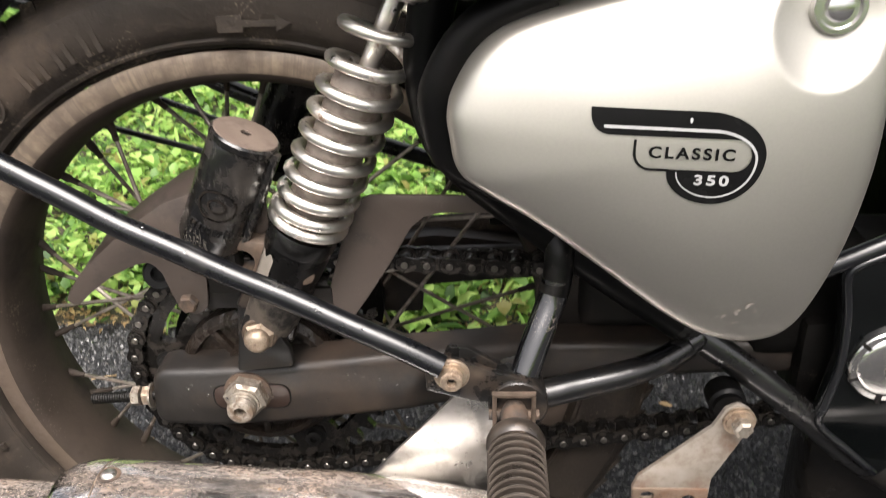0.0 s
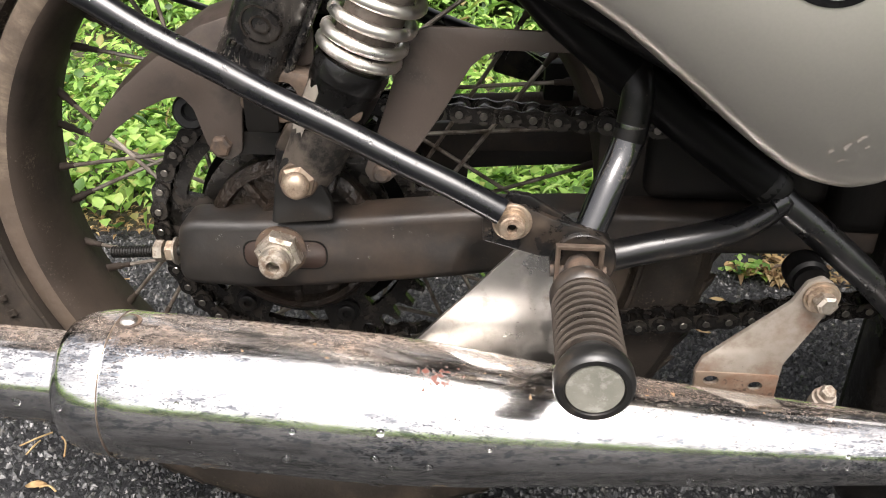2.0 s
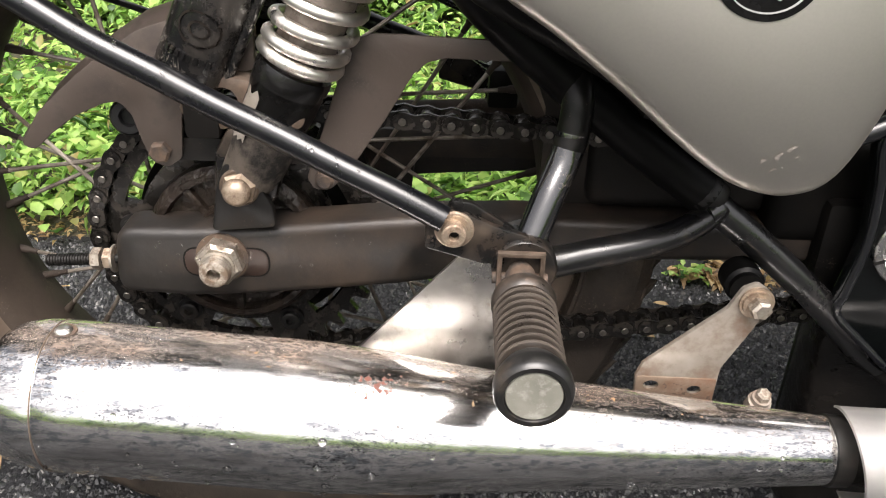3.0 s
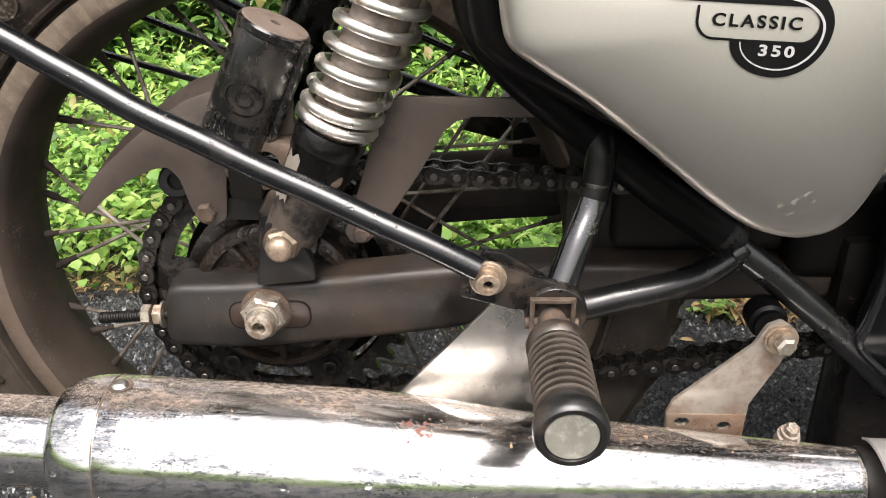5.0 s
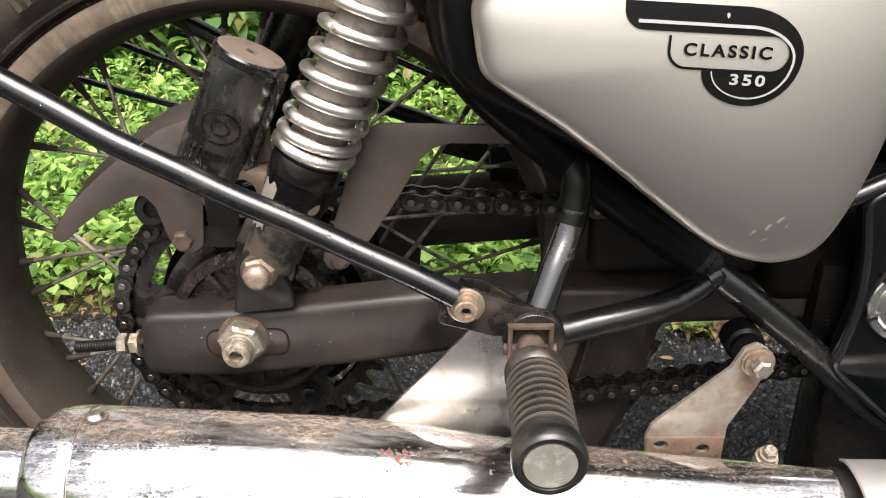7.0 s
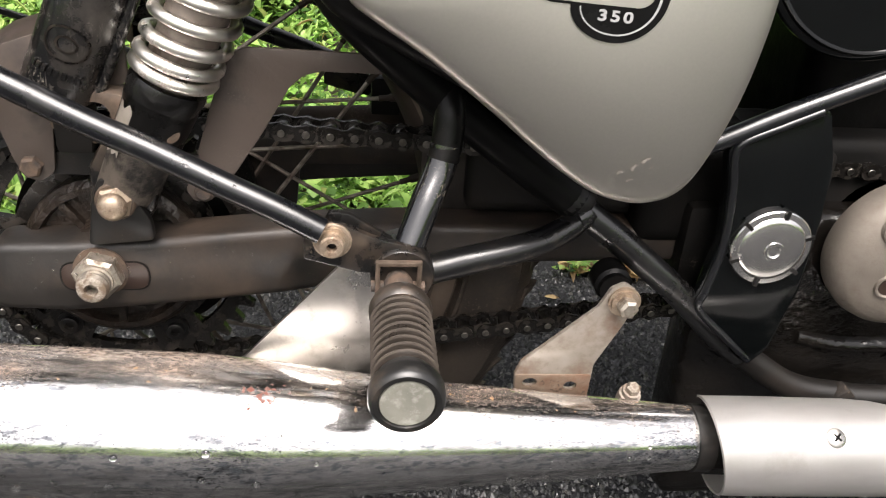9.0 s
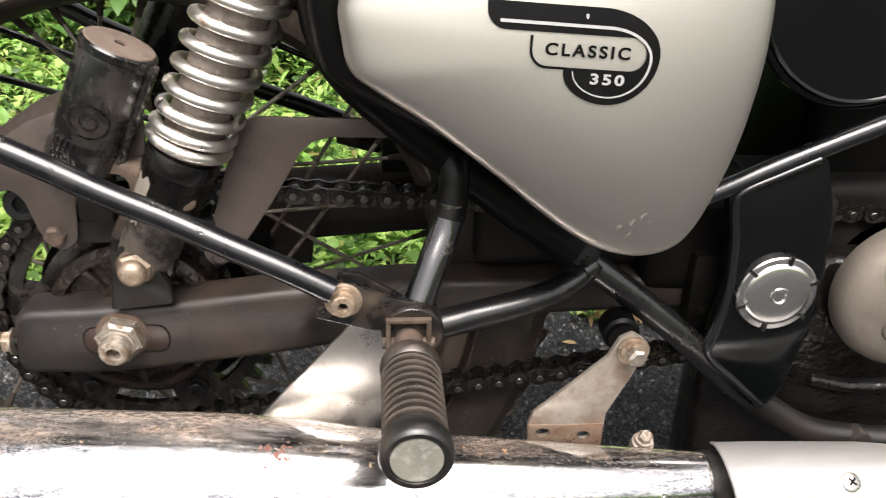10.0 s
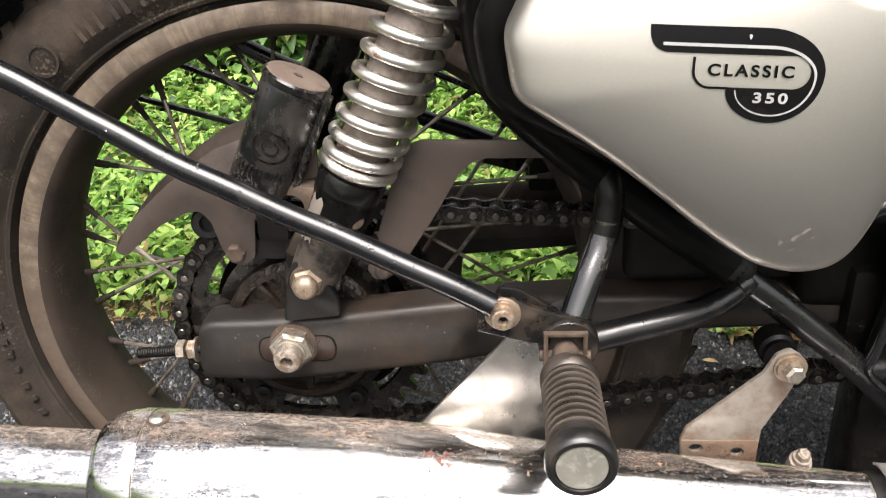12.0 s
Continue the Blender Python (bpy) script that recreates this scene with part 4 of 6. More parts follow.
    br = rounded([(-0.024, 0.406), (0.0, 0.397), (0.042, 0.408), (0.040, 0.424), (-0.004, 0.432), (-0.020, 0.426)], 0.006)
    # black box added for the shaded gap below the reservoir
    part("reservoir_gap_block", box(-0.021, 0.000, yv - 0.010, yv + 0.010, 0.392, 0.424, 0.004), "matte_black", ss)
    part("bridge", plate(br, yv + 0.008 * s, yv - 0.010 * s, 0.003, holes=[circle(0.003, 0.415, 0.0085, 18, 1.0)]), "rust_tan", ss, "dusty brown cast bridge between reservoir and body")
    fk = rounded([(-0.009, 0.352), (0.029, 0.352), (0.0365, 0.384), (0.034, 0.400), (0.004, 0.400), (-0.005, 0.384)], 0.007)
    part("lower_clevis", plate(fk, yv + 0.009 * s, yv - 0.014 * s, 0.004), "dust_gloss", ss, "dusty lower clevis")
    part("bridge_bolt", lathe([(-0.012, 0.0066), (0.0, 0.0066), (0.0030, 0.0058), (0.0040, 0.0030), (0.0042, 0.0)], (0.0435, 0.104 * s, 0.4085), (0.35, s, 0.1), 20), "rust_tan", ss, "rust-brown bolt head")
    c = Vector((0.0098, 0.1055 * s, 0.3655))
    nut = part("acorn_nut", lathe([(0.0055, 0.0076), (0.0075, 0.0086), (0.0100, 0.0083), (0.0122, 0.0068), (0.0137, 0.0045), (0.0143, 0.0)], c, (0, s, 0), 24), "brass", ss, "yellow zinc acorn nut")
    part("nut_flange", lathe([(-0.001, 0.0118), (0.0016, 0.0118), (0.0026, 0.0108), (0.0026, 0.0)], c, (0, s, 0), 28), "rust_tan", nut)
    part("nut_base", hexagon(c, 0.0185, 0.0062, (0, s, 0), 0.52, chamfer=0.002), "brass", nut)
    return ss


shock(-1)
shock(1)


# chain guard
def chain_guard():
    beak = [(-0.1255, 0.3790), (-0.111, 0.400), (-0.098, 0.412), (-0.084, 0.4240), (-0.066, 0.4375), (-0.046, 0.4505), (-0.022, 0.4590), (0.02, 0.4600), (0.02, 0.43),
            (-0.022, 0.425), (-0.026, 0.398), (-0.0285, 0.374), (-0.038, 0.3675), (-0.047, 0.371), (-0.0515, 0.384), (-0.0555, 0.4005), (-0.062, 0.4085), (-0.072, 0.4065), (-0.089, 0.3985), (-0.106, 0.3860), (-0.117, 0.3755)]
    g = part("chain_guard", plate(rounded(beak, 0.006, 3), -0.0865, -0.084, 0.0006), "guard", bike, "dusty brown chain guard with hooked tail")
    top = [(-0.1245, 0.3800), (-0.098, 0.412), (-0.084, 0.424), (-0.066, 0.4375), (-0.046, 0.4505), (-0.022, 0.459), (0.02, 0.460)]
    bm = bmesh.new()
    rows = []
    for x, z in top:
        rows.append([bm.verts.new((x, y, z + dz)) for y, dz in ((-0.0855, 0), (-0.080, 0.004), (-0.06, 0.006), (-0.04, 0.003))])
    for a, b in zip(rows, rows[1:]):
        for k in range(3):
            bm.faces.new((a[k], a[k + 1], b[k + 1], b[k]))
    bmesh.ops.solidify(bm, geom=bm.faces[:], thickness=0.0018)
    part("guard_fold", bm, "guard", g)
    part("guard_bolt", hexagon((-0.0405, -0.0865, 0.3785), 0.0115, 0.006, (0, -1, 0), 0.4), "rust", g, "small rusty hex bolt")
    arm = [(0.0455, 0.362), (0.050, 0.354), (0.060, 0.3550), (0.068, 0.3630), (0.0785, 0.378), (0.094, 0.402), (0.110, 0.4300), (0.118, 0.4370), (0.128, 0.4398), (0.185, 0.4390), (0.185, 0.4505), (0.086, 0.4525), (0.0745, 0.4480), (0.0640, 0.418), (0.0545, 0.388)]
    f = part("front_guard", plate(rounded(arm, 0.005, 3), -0.082, -0.0795, 0.0006), "guard", g, "dusty brown front guard strap")
    part("front_bolt", lathe([(0, 0.006), (0.003, 0.0058), (0.0045, 0.004), (0.0045, 0)], (0.0565, -0.082, 0.3615), seg=18), "rust", f)
    part("guard_bar", box(-0.036, 0.055, -0.083, -0.079, 0.371, 0.386, 0.001), "dull_black", g)


chain_guard()


# frame, rear brace, peg mounts
def side_frame(s):
    y = lambda v: v * s
    br = part("rear_brace", tube([(0.131, y(0.154), 0.3735), (0.105, y(0.150), 0.3855), (0.0745, y(0.145), 0.398), (0.0425, y(0.140), 0.4120), (0.009, y(0.137), 0.4265), (-0.024, y(0.134), 0.4425), (-0.056, y(0.131), 0.4575), (-0.084, y(0.128), 0.4735), (-0.105, y(0.126), 0.4850), (-0.126, y(0.125), 0.4975), (-0.150, y(0.123), 0.5105), (-0.20, y(0.120), 0.533), (-0.30, y(0.115), 0.56)], 0.0073, 22), "gloss_black", bike, "glossy black tubular rear brace with water drops")
    tab = rounded([(0.1205, 0.369), (0.130, 0.3775), (0.143, 0.3765), (0.158, 0.3695), (0.178, 0.3640), (0.180, 0.345), (0.152, 0.3465), (0.1210, 0.3550)], [0.004, 0.006, 0.006, 0.01, 0.004, 0.004, 0.006, 0.002])
    tb = part("brace_tab", plate(tab, y(0.1525), y(0.1485), 0.0010), "dust_gloss", bike, "black steel tab")
    b = part("brace_bolt", lathe([(0, 0.0108), (0.0016, 0.0108), (0.0020, 0.0102), (0.0020, 0.0090), (0.0034, 0.0088), (0.0034, 0.0068), (0.0088, 0.0068), (0.0095, 0.0060), (0.0095, 0.0029), (0.005, 0.0025), (0.005, 0)], (0.1365, y(0.1525), 0.3675), (0, s, 0), 24), "brass", tb, "socket-head bolt with washer")
    # black disc paints in the shade of a deeper socket
    part("socket", lathe([(0.0052, 0.0), (0.0052, 0.0028), (0.0056, 0.0)], (0.1365, y(0.1525), 0.3675), (0, s, 0), 6), "matte_black", b)
    tab2 = rounded([(0.130, 0.368), (0.1345, 0.3785), (0.146, 0.3770), (0.164, 0.3655), (0.175, 0.358), (0.160, 0.350)], [0.003, 0.004, 0.006, 0.004, 0.004, 0.004])
    part("inner_tab", plate(tab2, y(0.140), y(0.136), 0.0008), "dust_gloss", tb)
    part("peg_upper_tube", tube([(0.1745, y(0.145), 0.346), (0.1812, y(0.138), 0.3605), (0.1885, y(0.129), 0.3780), (0.1958, y(0.1195), 0.3935), (0.1992, y(0.1155), 0.4040), (0.2003, y(0.1140), 0.4100)], lambda t: 0.0090 + 0.0003 * t, 22), "stay_gloss", bike, "glossy black bent peg stay tube")
    part("stay_bend", tube([(0.1985, y(0.1163), 0.4015), (0.2003, y(0.1142), 0.4090), (0.2013, y(0.1120), 0.4180), (0.2020, y(0.1090), 0.4290), (0.2012, y(0.1020), 0.4370), (0.1985, y(0.0920), 0.4420)], lambda t: 0.00937 - 0.0006 * t, 22), "stay_top", bike, "mud-spattered dark upper bend of the peg stay")
    part("peg_lower_tube", tube([(0.180, y(0.134), 0.3350), (0.203, y(0.130), 0.3385), (0.2205, y(0.129), 0.3430), (0.245, y(0.125), 0.3475), (0.267, y(0.118), 0.3520), (0.283, y(0.1125), 0.3600), (0.291, y(0.108), 0.3670)], lambda t: 0.0092 - 0.0012 * t, 22), "stay_dusty", bike, "curved glossy black peg stay tube, dusty on top")
    part("peg_boss", lathe([(-0.012, 0.0), (-0.012, 0.0160), (0.012, 0.0185), (0.0175, 0.0182), (0.0190, 0.0170), (0.0190, 0.0)], (0.1760, y(0.136), 0.3445), (0, s, 0), 28), "dust_gloss", bike, "rust-edged peg boss")
    d = Vector((0.016, y(-0.007), 0.008))
    part("tube_collar", lathe([(-0.005, 0.0070), (-0.004, 0.0096), (0.003, 0.0100), (0.005, 0.0090), (0.005, 0.0)], (0.286, y(0.1100), 0.3640), d, 24), "satin_black", bike)
    part("upper_rail", tube([(0.140, y(0.098), 0.605), (0.128, y(0.098), 0.565), (0.126, y(0.099), 0.525), (0.140, y(0.100), 0.486), (0.19, y(0.100), 0.441), (0.24, y(0.101), 0.402), (0.284, y(0.105), 0.371)], 0.0130, 18), "trim_black", bike, "dull dusty frame tube")
    part("frame_rail", tube([(0.280, y(0.105), 0.3715), (0.3135, y(0.105), 0.3460), (0.3625, y(0.1025), 0.3045), (0.404, y(0.0995), 0.2640), (0.4225, y(0.0990), 0.2500)],
                           0.0095, 20), "satin_black", bike, "black lower frame tube")
    part("frame_cradle", tube([(0.4200, y(0.0990), 0.2518), (0.434, y(0.0985), 0.2420), (0.463, y(0.100), 0.2245), (0.497, y(0.102), 0.2175), (0.56, y(0.104), 0.2140), (0.80, y(0.10), 0.212)], 0.0098, 20), "cradle", bike, "dusty brown-black lower cradle tube")
    ear = part("cradle_ear", plate(rounded([(0.486, 0.208), (0.514, 0.206), (0.509, 0.2235), (0.502, 0.2300), (0.495, 0.2240)], 0.003, 3), y(0.114), y(0.102), 0.002), "dull_black", bike, "black welded ear on the cradle tube")
    part("ear_bolt", lathe([(0, 0.0070), (0.002, 0.0068), (0.004, 0.0050), (0.0046, 0)], (0.5005, y(0.114), 0.2125), (0, s, 0), 20), "bolt", ear)
    part("frame_collar", lathe([(-0.008, 0.0115), (-0.006, 0.0128), (0.004, 0.0128), (0.006, 0.0115)], (0.284, y(0.105), 0.371), (0.77, 0, -0.63), 24), "dull_black", bike)
    part("upper_frame_tube", tube([(0.30, y(0.105), 0.3850), (0.362, y(0.107), 0.4125), (0.403, y(0.107), 0.4320), (0.456, y(0.106), 0.4545), (0.60, y(0.10), 0.512)], 0.0060, 18), "gloss_black", bike, "glossy black frame tube")
    gp = [(0.3700, 0.4100), (0.3745, 0.4180), (0.4220, 0.4400), (0.4290, 0.4350), (0.4400, 0.401), (0.4430, 0.365), (0.4430, 0.314), (0.4330, 0.263), (0.4220, 0.2500), (0.3720, 0.2950), (0.3745, 0.314), (0.3790, 0.348), (0.3755, 0.384)]
    gus = rounded(gp, [0.004, 0.004, 0.004, 0.006, 0.06, 0.06, 0.06, 0.02, 0.004, 0.008, 0.03, 0.05, 0.05], 4)
    g = part("gusset_plate", plate(gus, y(0.1115), y(0.103), 0.003), "dark_gloss", bike, "curved glossy black frame gusset")
    rim = [(0.4205, 0.2545), (0.398, 0.2755), (0.3765, 0.2965), (0.3780, 0.312), (0.3820, 0.345), (0.3795, 0.382), (0.3750, 0.4060), (0.3785, 0.4150), (0.400, 0.4255), (0.4225, 0.4360)]
    part("gusset_rim", tube([(a, y(0.1112), b) for a, b in rim], 0.0026, 10, 5), "gloss_black", g, "raised black rim of the gusset")
    c = Vector((0.4120, y(0.1115), 0.3455))
    cap = part("pivot_cap", lathe([(0, 0.0264), (0.0035, 0.0264), (0.0044, 0.0256), (0.0048, 0.0222), (0.0058, 0.0214), (0.0066, 0.0190), (0.0072, 0.0140), (0.0075, 0.0090), (0.0076, 0.0066), (0.0085, 0.0060), (0.0086, 0.0046), (0.0078, 0.0036), (0.0078, 0.0)], c, (0, s, 0), 48), "capchrome", g, "domed chrome pivot cap with notched rim")
    for k in range(6):
        a = radians(20 + 60 * k)
        bm = box(-0.0012, 0.0012, -0.002, 0.0003, -0.003, 0.003)
        bm.transform(Matrix.Translation(c + Vector((0.0245 * math.cos(a), 0.0040 * s, 0.0245 * math.sin(a)))) @ Matrix.Rotation(-a + math.pi / 2, 4, 'Y'))
        part("notch", bm, "dull_black", cap, smooth=0)


M["capchrome"] = surface("bright_chrome", (0.72, 0.71, 0.69), (0.62, 0.61, 0.59), 60, (0.16, 0.26), metal=1.0, bump=0.02,
                         dirt=(0.25, 0.22, 0.18), dirt_scale=50, dirt_from=0.62, dirt_to=0.8, dirt_metal=0.4)
M["stay_gloss"] = surface("scuffed_gloss_black", (0.0026, 0.0030, 0.0040), (0.0048, 0.0052, 0.0062), 30, (0.12, 0.20), bump=0.04, bump_scale=250, coat=0.9, specular=1.0,
                          dirt=(0.050, 0.042, 0.035), dirt_scale=60, dirt_from=0.60, dirt_to=0.78, dirt_rough=0.4, speck=(0.12, 0.10, 0.085), speck_scale=140, speck_from=0.585, speck_to=0.65)
M["stay_dusty"] = surface("dusty_gloss_stay", (0.0030, 0.0031, 0.0036), (0.0060, 0.0058, 0.0058), 30, (0.24, 0.36), bump=0.10, bump_scale=260, coat=0.12, specular=0.5,
                          dirt=(0.040, 0.031, 0.024), dirt_scale=60, dirt_from=0.56, dirt_to=0.76, dirt_rough=0.4, speck=(0.13, 0.105, 0.082), speck_scale=150, speck_from=0.565, speck_to=0.62)
M["stay_top"] = surface("spattered_dull_black", (0.0022, 0.0021, 0.0021), (0.0045, 0.0042, 0.0040), 40, (0.25, 0.45), bump=0.35, bump_scale=140, specular=0.25,
                        dirt=(0.018, 0.0145, 0.012), dirt_scale=70, dirt_from=0.55, dirt_to=0.72, dirt_rough=0.5, speck=(0.17, 0.145, 0.12), speck_scale=100, speck_from=0.535, speck_to=0.585)
M["cradle"] = surface("dust_filmed_tube", (0.0045, 0.0039, 0.0034), (0.008, 0.0066, 0.0055), 26, (0.4, 0.55), bump=0.08, specular=0.4,
                      dirt=(0.024, 0.018, 0.014), dirt_scale=22, dirt_from=0.48, dirt_to=0.78, dirt_rough=0.5, speck=(0.01, 0.009, 0.008), speck_scale=120)
side_frame(-1)
side_frame(1)


M["clevis_steel"] = surface("rust_worn_steel", (0.07, 0.051, 0.038), (0.15, 0.114, 0.087), 120, (0.35, 0.5), metal=0.5, bump=0.15, dirt=(0.08, 0.05, 0.035), dirt_scale=60, dirt_from=0.5, dirt_to=0.65)


M["flange_rubber"] = surface("smooth_black_rubber", (0.006, 0.006, 0.006), (0.012, 0.0115, 0.011), 40, (0.3, 0.45), bump=0.06, specular=0.55,
                             dirt=(0.06, 0.045, 0.033), dirt_scale=40, dirt_from=0.56, dirt_to=0.72, dirt_rough=0.5)


def footpeg(s):
    y0 = 0.146
    c = Vector((0.1735, 0, 0.344))

    def on(prof):
        return lathe([(h, r) for h, r in prof], (c.x, y0 * s, c.z), (0.0, s, 0.0), 32)
    clev = [(-0.0130, 0.328), (0.0130, 0.328), (0.0130, 0.3575), (-0.0130, 0.3575)]
    clev = [(c.x + x, z) for x, z in clev]
    inner = [(c.x + x, z) for x, z in ((-0.0105, 0.326), (0.0105, 0.326), (0.0103, 0.3550), (-0.0103, 0.3550))]
    u_shape = [clev[0], inner[0], inner[3], inner[2], inner[1], clev[1], clev[2], clev[3]]
    peg = part("footpeg", on([(0.0, 0.0), (0.0, 0.0068), (0.012, 0.0068), (0.014, 0.0082), (0.024, 0.0082), (0.028, 0.0068), (0.045, 0.0068), (0.045, 0.0)]), "rust", bike, "folding passenger footpeg with ribbed worn rubber")
    part("clevis", plate(u_shape, (y0 + 0.0140) * s, (y0 + 0.0105) * s, 0.0005), "clevis_steel", peg, "rusty steel clevis")
    part("hinge_pin", tube([(c.x - 0.0152, (y0 + 0.010) * s, 0.3400), (c.x + 0.0152, (y0 + 0.010) * s, 0.3400)], 0.0034, 14, 1), "rust", peg)
    prof = [(0.0360, 0.0), (0.0360, 0.0135), (0.0375, 0.0160), (0.0410, 0.0171), (0.0450, 0.0168), (0.0475, 0.0150)]
    h = 0.0480
    for k in range(9):
        prof += [(h, 0.0126), (h + 0.0026, 0.0127), (h + 0.0031, 0.0150), (h + 0.0035, 0.0163), (h + 0.0043, 0.0165), (h + 0.0047, 0.0154), (h + 0.0052, 0.0128)]
        h += 0.0057
    prof += [(h, 0.0138), (h + 0.001, 0.0138)]
    rb = part("rubber", on(prof), ["grip", "grip_lit"], peg, "black ribbed rubber sleeve")
    for q in rb.data.polygons:
        if math.hypot(q.center.x - c.x, q.center.z - c.z) > 0.0149 and abs(q.center.y) > y0 + 0.048:
            q.material_index = 1
    part("end_flange", on([(h, 0.0130), (h + 0.001, 0.0142), (h + 0.003, 0.0150), (h + 0.007, 0.0172), (h + 0.010, 0.0182), (h + 0.0155, 0.0182), (h + 0.0178, 0.0174), (h + 0.0190, 0.0160), (h + 0.0190, 0.0138), (h + 0.0175, 0.0132), (h + 0.0175, 0)]), "flange_rubber", peg, "smooth black rubber flange")
    part("end_cap", on([(h + 0.0172, 0.0), (h + 0.0172, 0.0131), (h + 0.0184, 0.0126), (h + 0.0184, 0)]), "pegcap", peg, "scuffed greenish-grey end disc")


footpeg(-1)
footpeg(1)


# exhaust
def exhaust():
    axis_pts = [(-0.36, -0.172, 0.2775), (-0.20, -0.172, 0.267), (-0.09, -0.172, 0.2600), (0.05, -0.172, 0.2515), (0.15, -0.171, 0.2445), (0.26, -0.168, 0.2385), (0.37, -0.165, 0.2335), (0.42, -0.1637, 0.2312)]

    def axis(x):
        for a, b in zip(axis_pts, axis_pts[1:]):
            if x <= b[0]:
                f = (x - a[0]) / (b[0] - a[0])
                return Vector((x, a[1] + (b[1] - a[1]) * f, a[2] + (b[2] - a[2]) * f))
        return Vector(axis_pts[-1])

    def body(prof, seg=56):
        bm = bmesh.new()
        rows = []
        for x, r in prof:
            c = axis(x)
            rows.append([bm.verts.new(c + Vector((0, math.cos(a) * r, math.sin(a) * r))) for a in (2 * math.pi * k / seg for k in range(seg))])
        for a, b in zip(rows, rows[1:]):
            for k in range(seg):
                bm.faces.new((a[k], a[(k + 1) % seg], b[(k + 1) % seg], b[k]))
        return bm
    prof = [(-0.1175, 0.0285), (-0.1170, 0.0325), (-0.1140, 0.0365), (-0.109, 0.0395), (-0.102, 0.0420), (-0.094, 0.0432), (-0.0855, 0.0436), (-0.0850, 0.0433), (-0.0845, 0.0433), (-0.0838, 0.0437)]
    x = -0.07
    while x < 0.378:
        f = 0.0437 if x < 0.055 else 0.0437 - (x - 0.055) / 0.31 * 0.0232 + 0.0012 * math.sin(min(1, (x - 0.055) / 0.1) * math.pi)
        prof.append((x, f))
        x += 0.0145
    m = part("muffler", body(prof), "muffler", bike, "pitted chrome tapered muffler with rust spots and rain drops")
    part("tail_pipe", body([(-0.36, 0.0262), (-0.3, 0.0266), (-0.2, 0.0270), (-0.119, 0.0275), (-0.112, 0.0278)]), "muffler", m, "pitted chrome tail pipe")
    c = axis(-0.079)
    nrm = Vector((0, 0.05, 0.998)).normalized()
    part("rivet", lathe([(0, 0.0052), (0.0016, 0.0048), (0.0028, 0.0034), (0.0032, 0)], c + nrm * 0.0432, nrm, 18), "chrome", m, "rust-ringed rivet")
    part("rust_ring", lathe([(0, 0.0074), (0.0006, 0.0072), (0.0006, 0.0)], c + nrm * 0.0433, nrm, 24), "rust", m)
    part("end_band", body([(0.3632, 0.0205), (0.3636, 0.0218), (0.3750, 0.0214), (0.3755, 0.0195)]), "dull_black", m, "black band at the muffler's front end")
    part("weld_seam", body([(-0.0860, 0.0434), (-0.0857, 0.04385), (-0.0853, 0.04385), (-0.0850, 0.0434)]), "seam_rust", m, "thin rusty weld seam")
    # drops of rain
    rng = random.Random(8)
    for i in range(150):
        x = rng.uniform(-0.2, 0.33)
        a = rng.uniform(radians(150), radians(255)) if i % 3 else rng.uniform(radians(192), radians(222))
        cc = axis(x)
        r = np.interp(x, [p[0] for p in prof], [p[1] for p in prof]) if x > -0.117 else 0.0272
        nn = Vector((0, math.cos(a), math.sin(a)))
        rr = 0.0006 + 0.0024 * rng.random() ** 2.2
        part("water_drop", lathe([(0, rr), (rr * 0.35, rr * 0.85), (rr * 0.6, rr * 0.45), (rr * 0.66, 0)], cc + nn * (r - 0.0002), nn, 10), "water", m)
    # front shield
    shield = []
    for x, r in ((0.3680, 0.0300), (0.3685, 0.0315), (0.3735, 0.0311), (0.40, 0.0315), (0.43, 0.0315), (0.455, 0.0314), (0.47, 0.0314), (0.485, 0.0313), (0.50, 0.0313), (0.52, 0.0312), (0.55, 0.0312), (0.80, 0.0310)):
        shield.append((x, r))
    bm = bmesh.new()
    rows = []
    for x, r in shield:
        c = axis(min(x, 0.37))
        cut = 50 + 70 * min(1.0, max(0.0, (x - 0.462) / 0.07)) ** 1.3
        c = Vector((x, c.y - 0.006 + (x - 0.37) * 0.03, c.z - 0.001 - (x - 0.37) * 0.06))
        rows.append([bm.verts.new(c + Vector((0.0060 * (1 - math.sin(a)) * (1 if x < 0.370 else 0.5 if x < 0.38 else 0), math.cos(a) * r, math.sin(a) * r))) for a in (radians(cut + (280 - cut) * k / 30) for k in range(31))])
    for a, b in zip(rows, rows[1:]):
        for k in range(30):
            bm.faces.new((a[k], a[k + 1], b[k + 1], b[k]))
    bmesh.ops.solidify(bm, geom=bm.faces[:], thickness=0.0012)
    sh = part("heat_shield", bm, "shieldmetal", bike, "satin metal exhaust heat shield")
    nn = Vector((0, -0.62, 0.78)).normalized()
    sc = Vector((0.4465, -0.1687, 0.2279)) + nn * 0.0313
    scr = part("shield_screw", lathe([(0, 0.0062), (0.0012, 0.006), (0.0022, 0.0044), (0.0026, 0.0)], sc, nn, 22), "alloy", sh)
    for k in range(2):
        bm = box(-0.0030, 0.0030, -0.0006, 0.0006, -0.0009, 0.0002)
        q = nn.to_track_quat('Z', 'Y').to_matrix().to_4x4()
        bm.transform(Matrix.Translation(sc + nn * 0.0028) @ q @ Matrix.Rotation(radians(45 + 90 * k), 4, 'Z'))
        part("cross_slot", bm, "dark_cast", scr, smooth=0)
    part("header_pipe", tube([(0.36, -0.165, 0.234), (0.5, -0.162, 0.226), (0.8, -0.15, 0.21)], 0.02, 20), "dark_cast", sh)
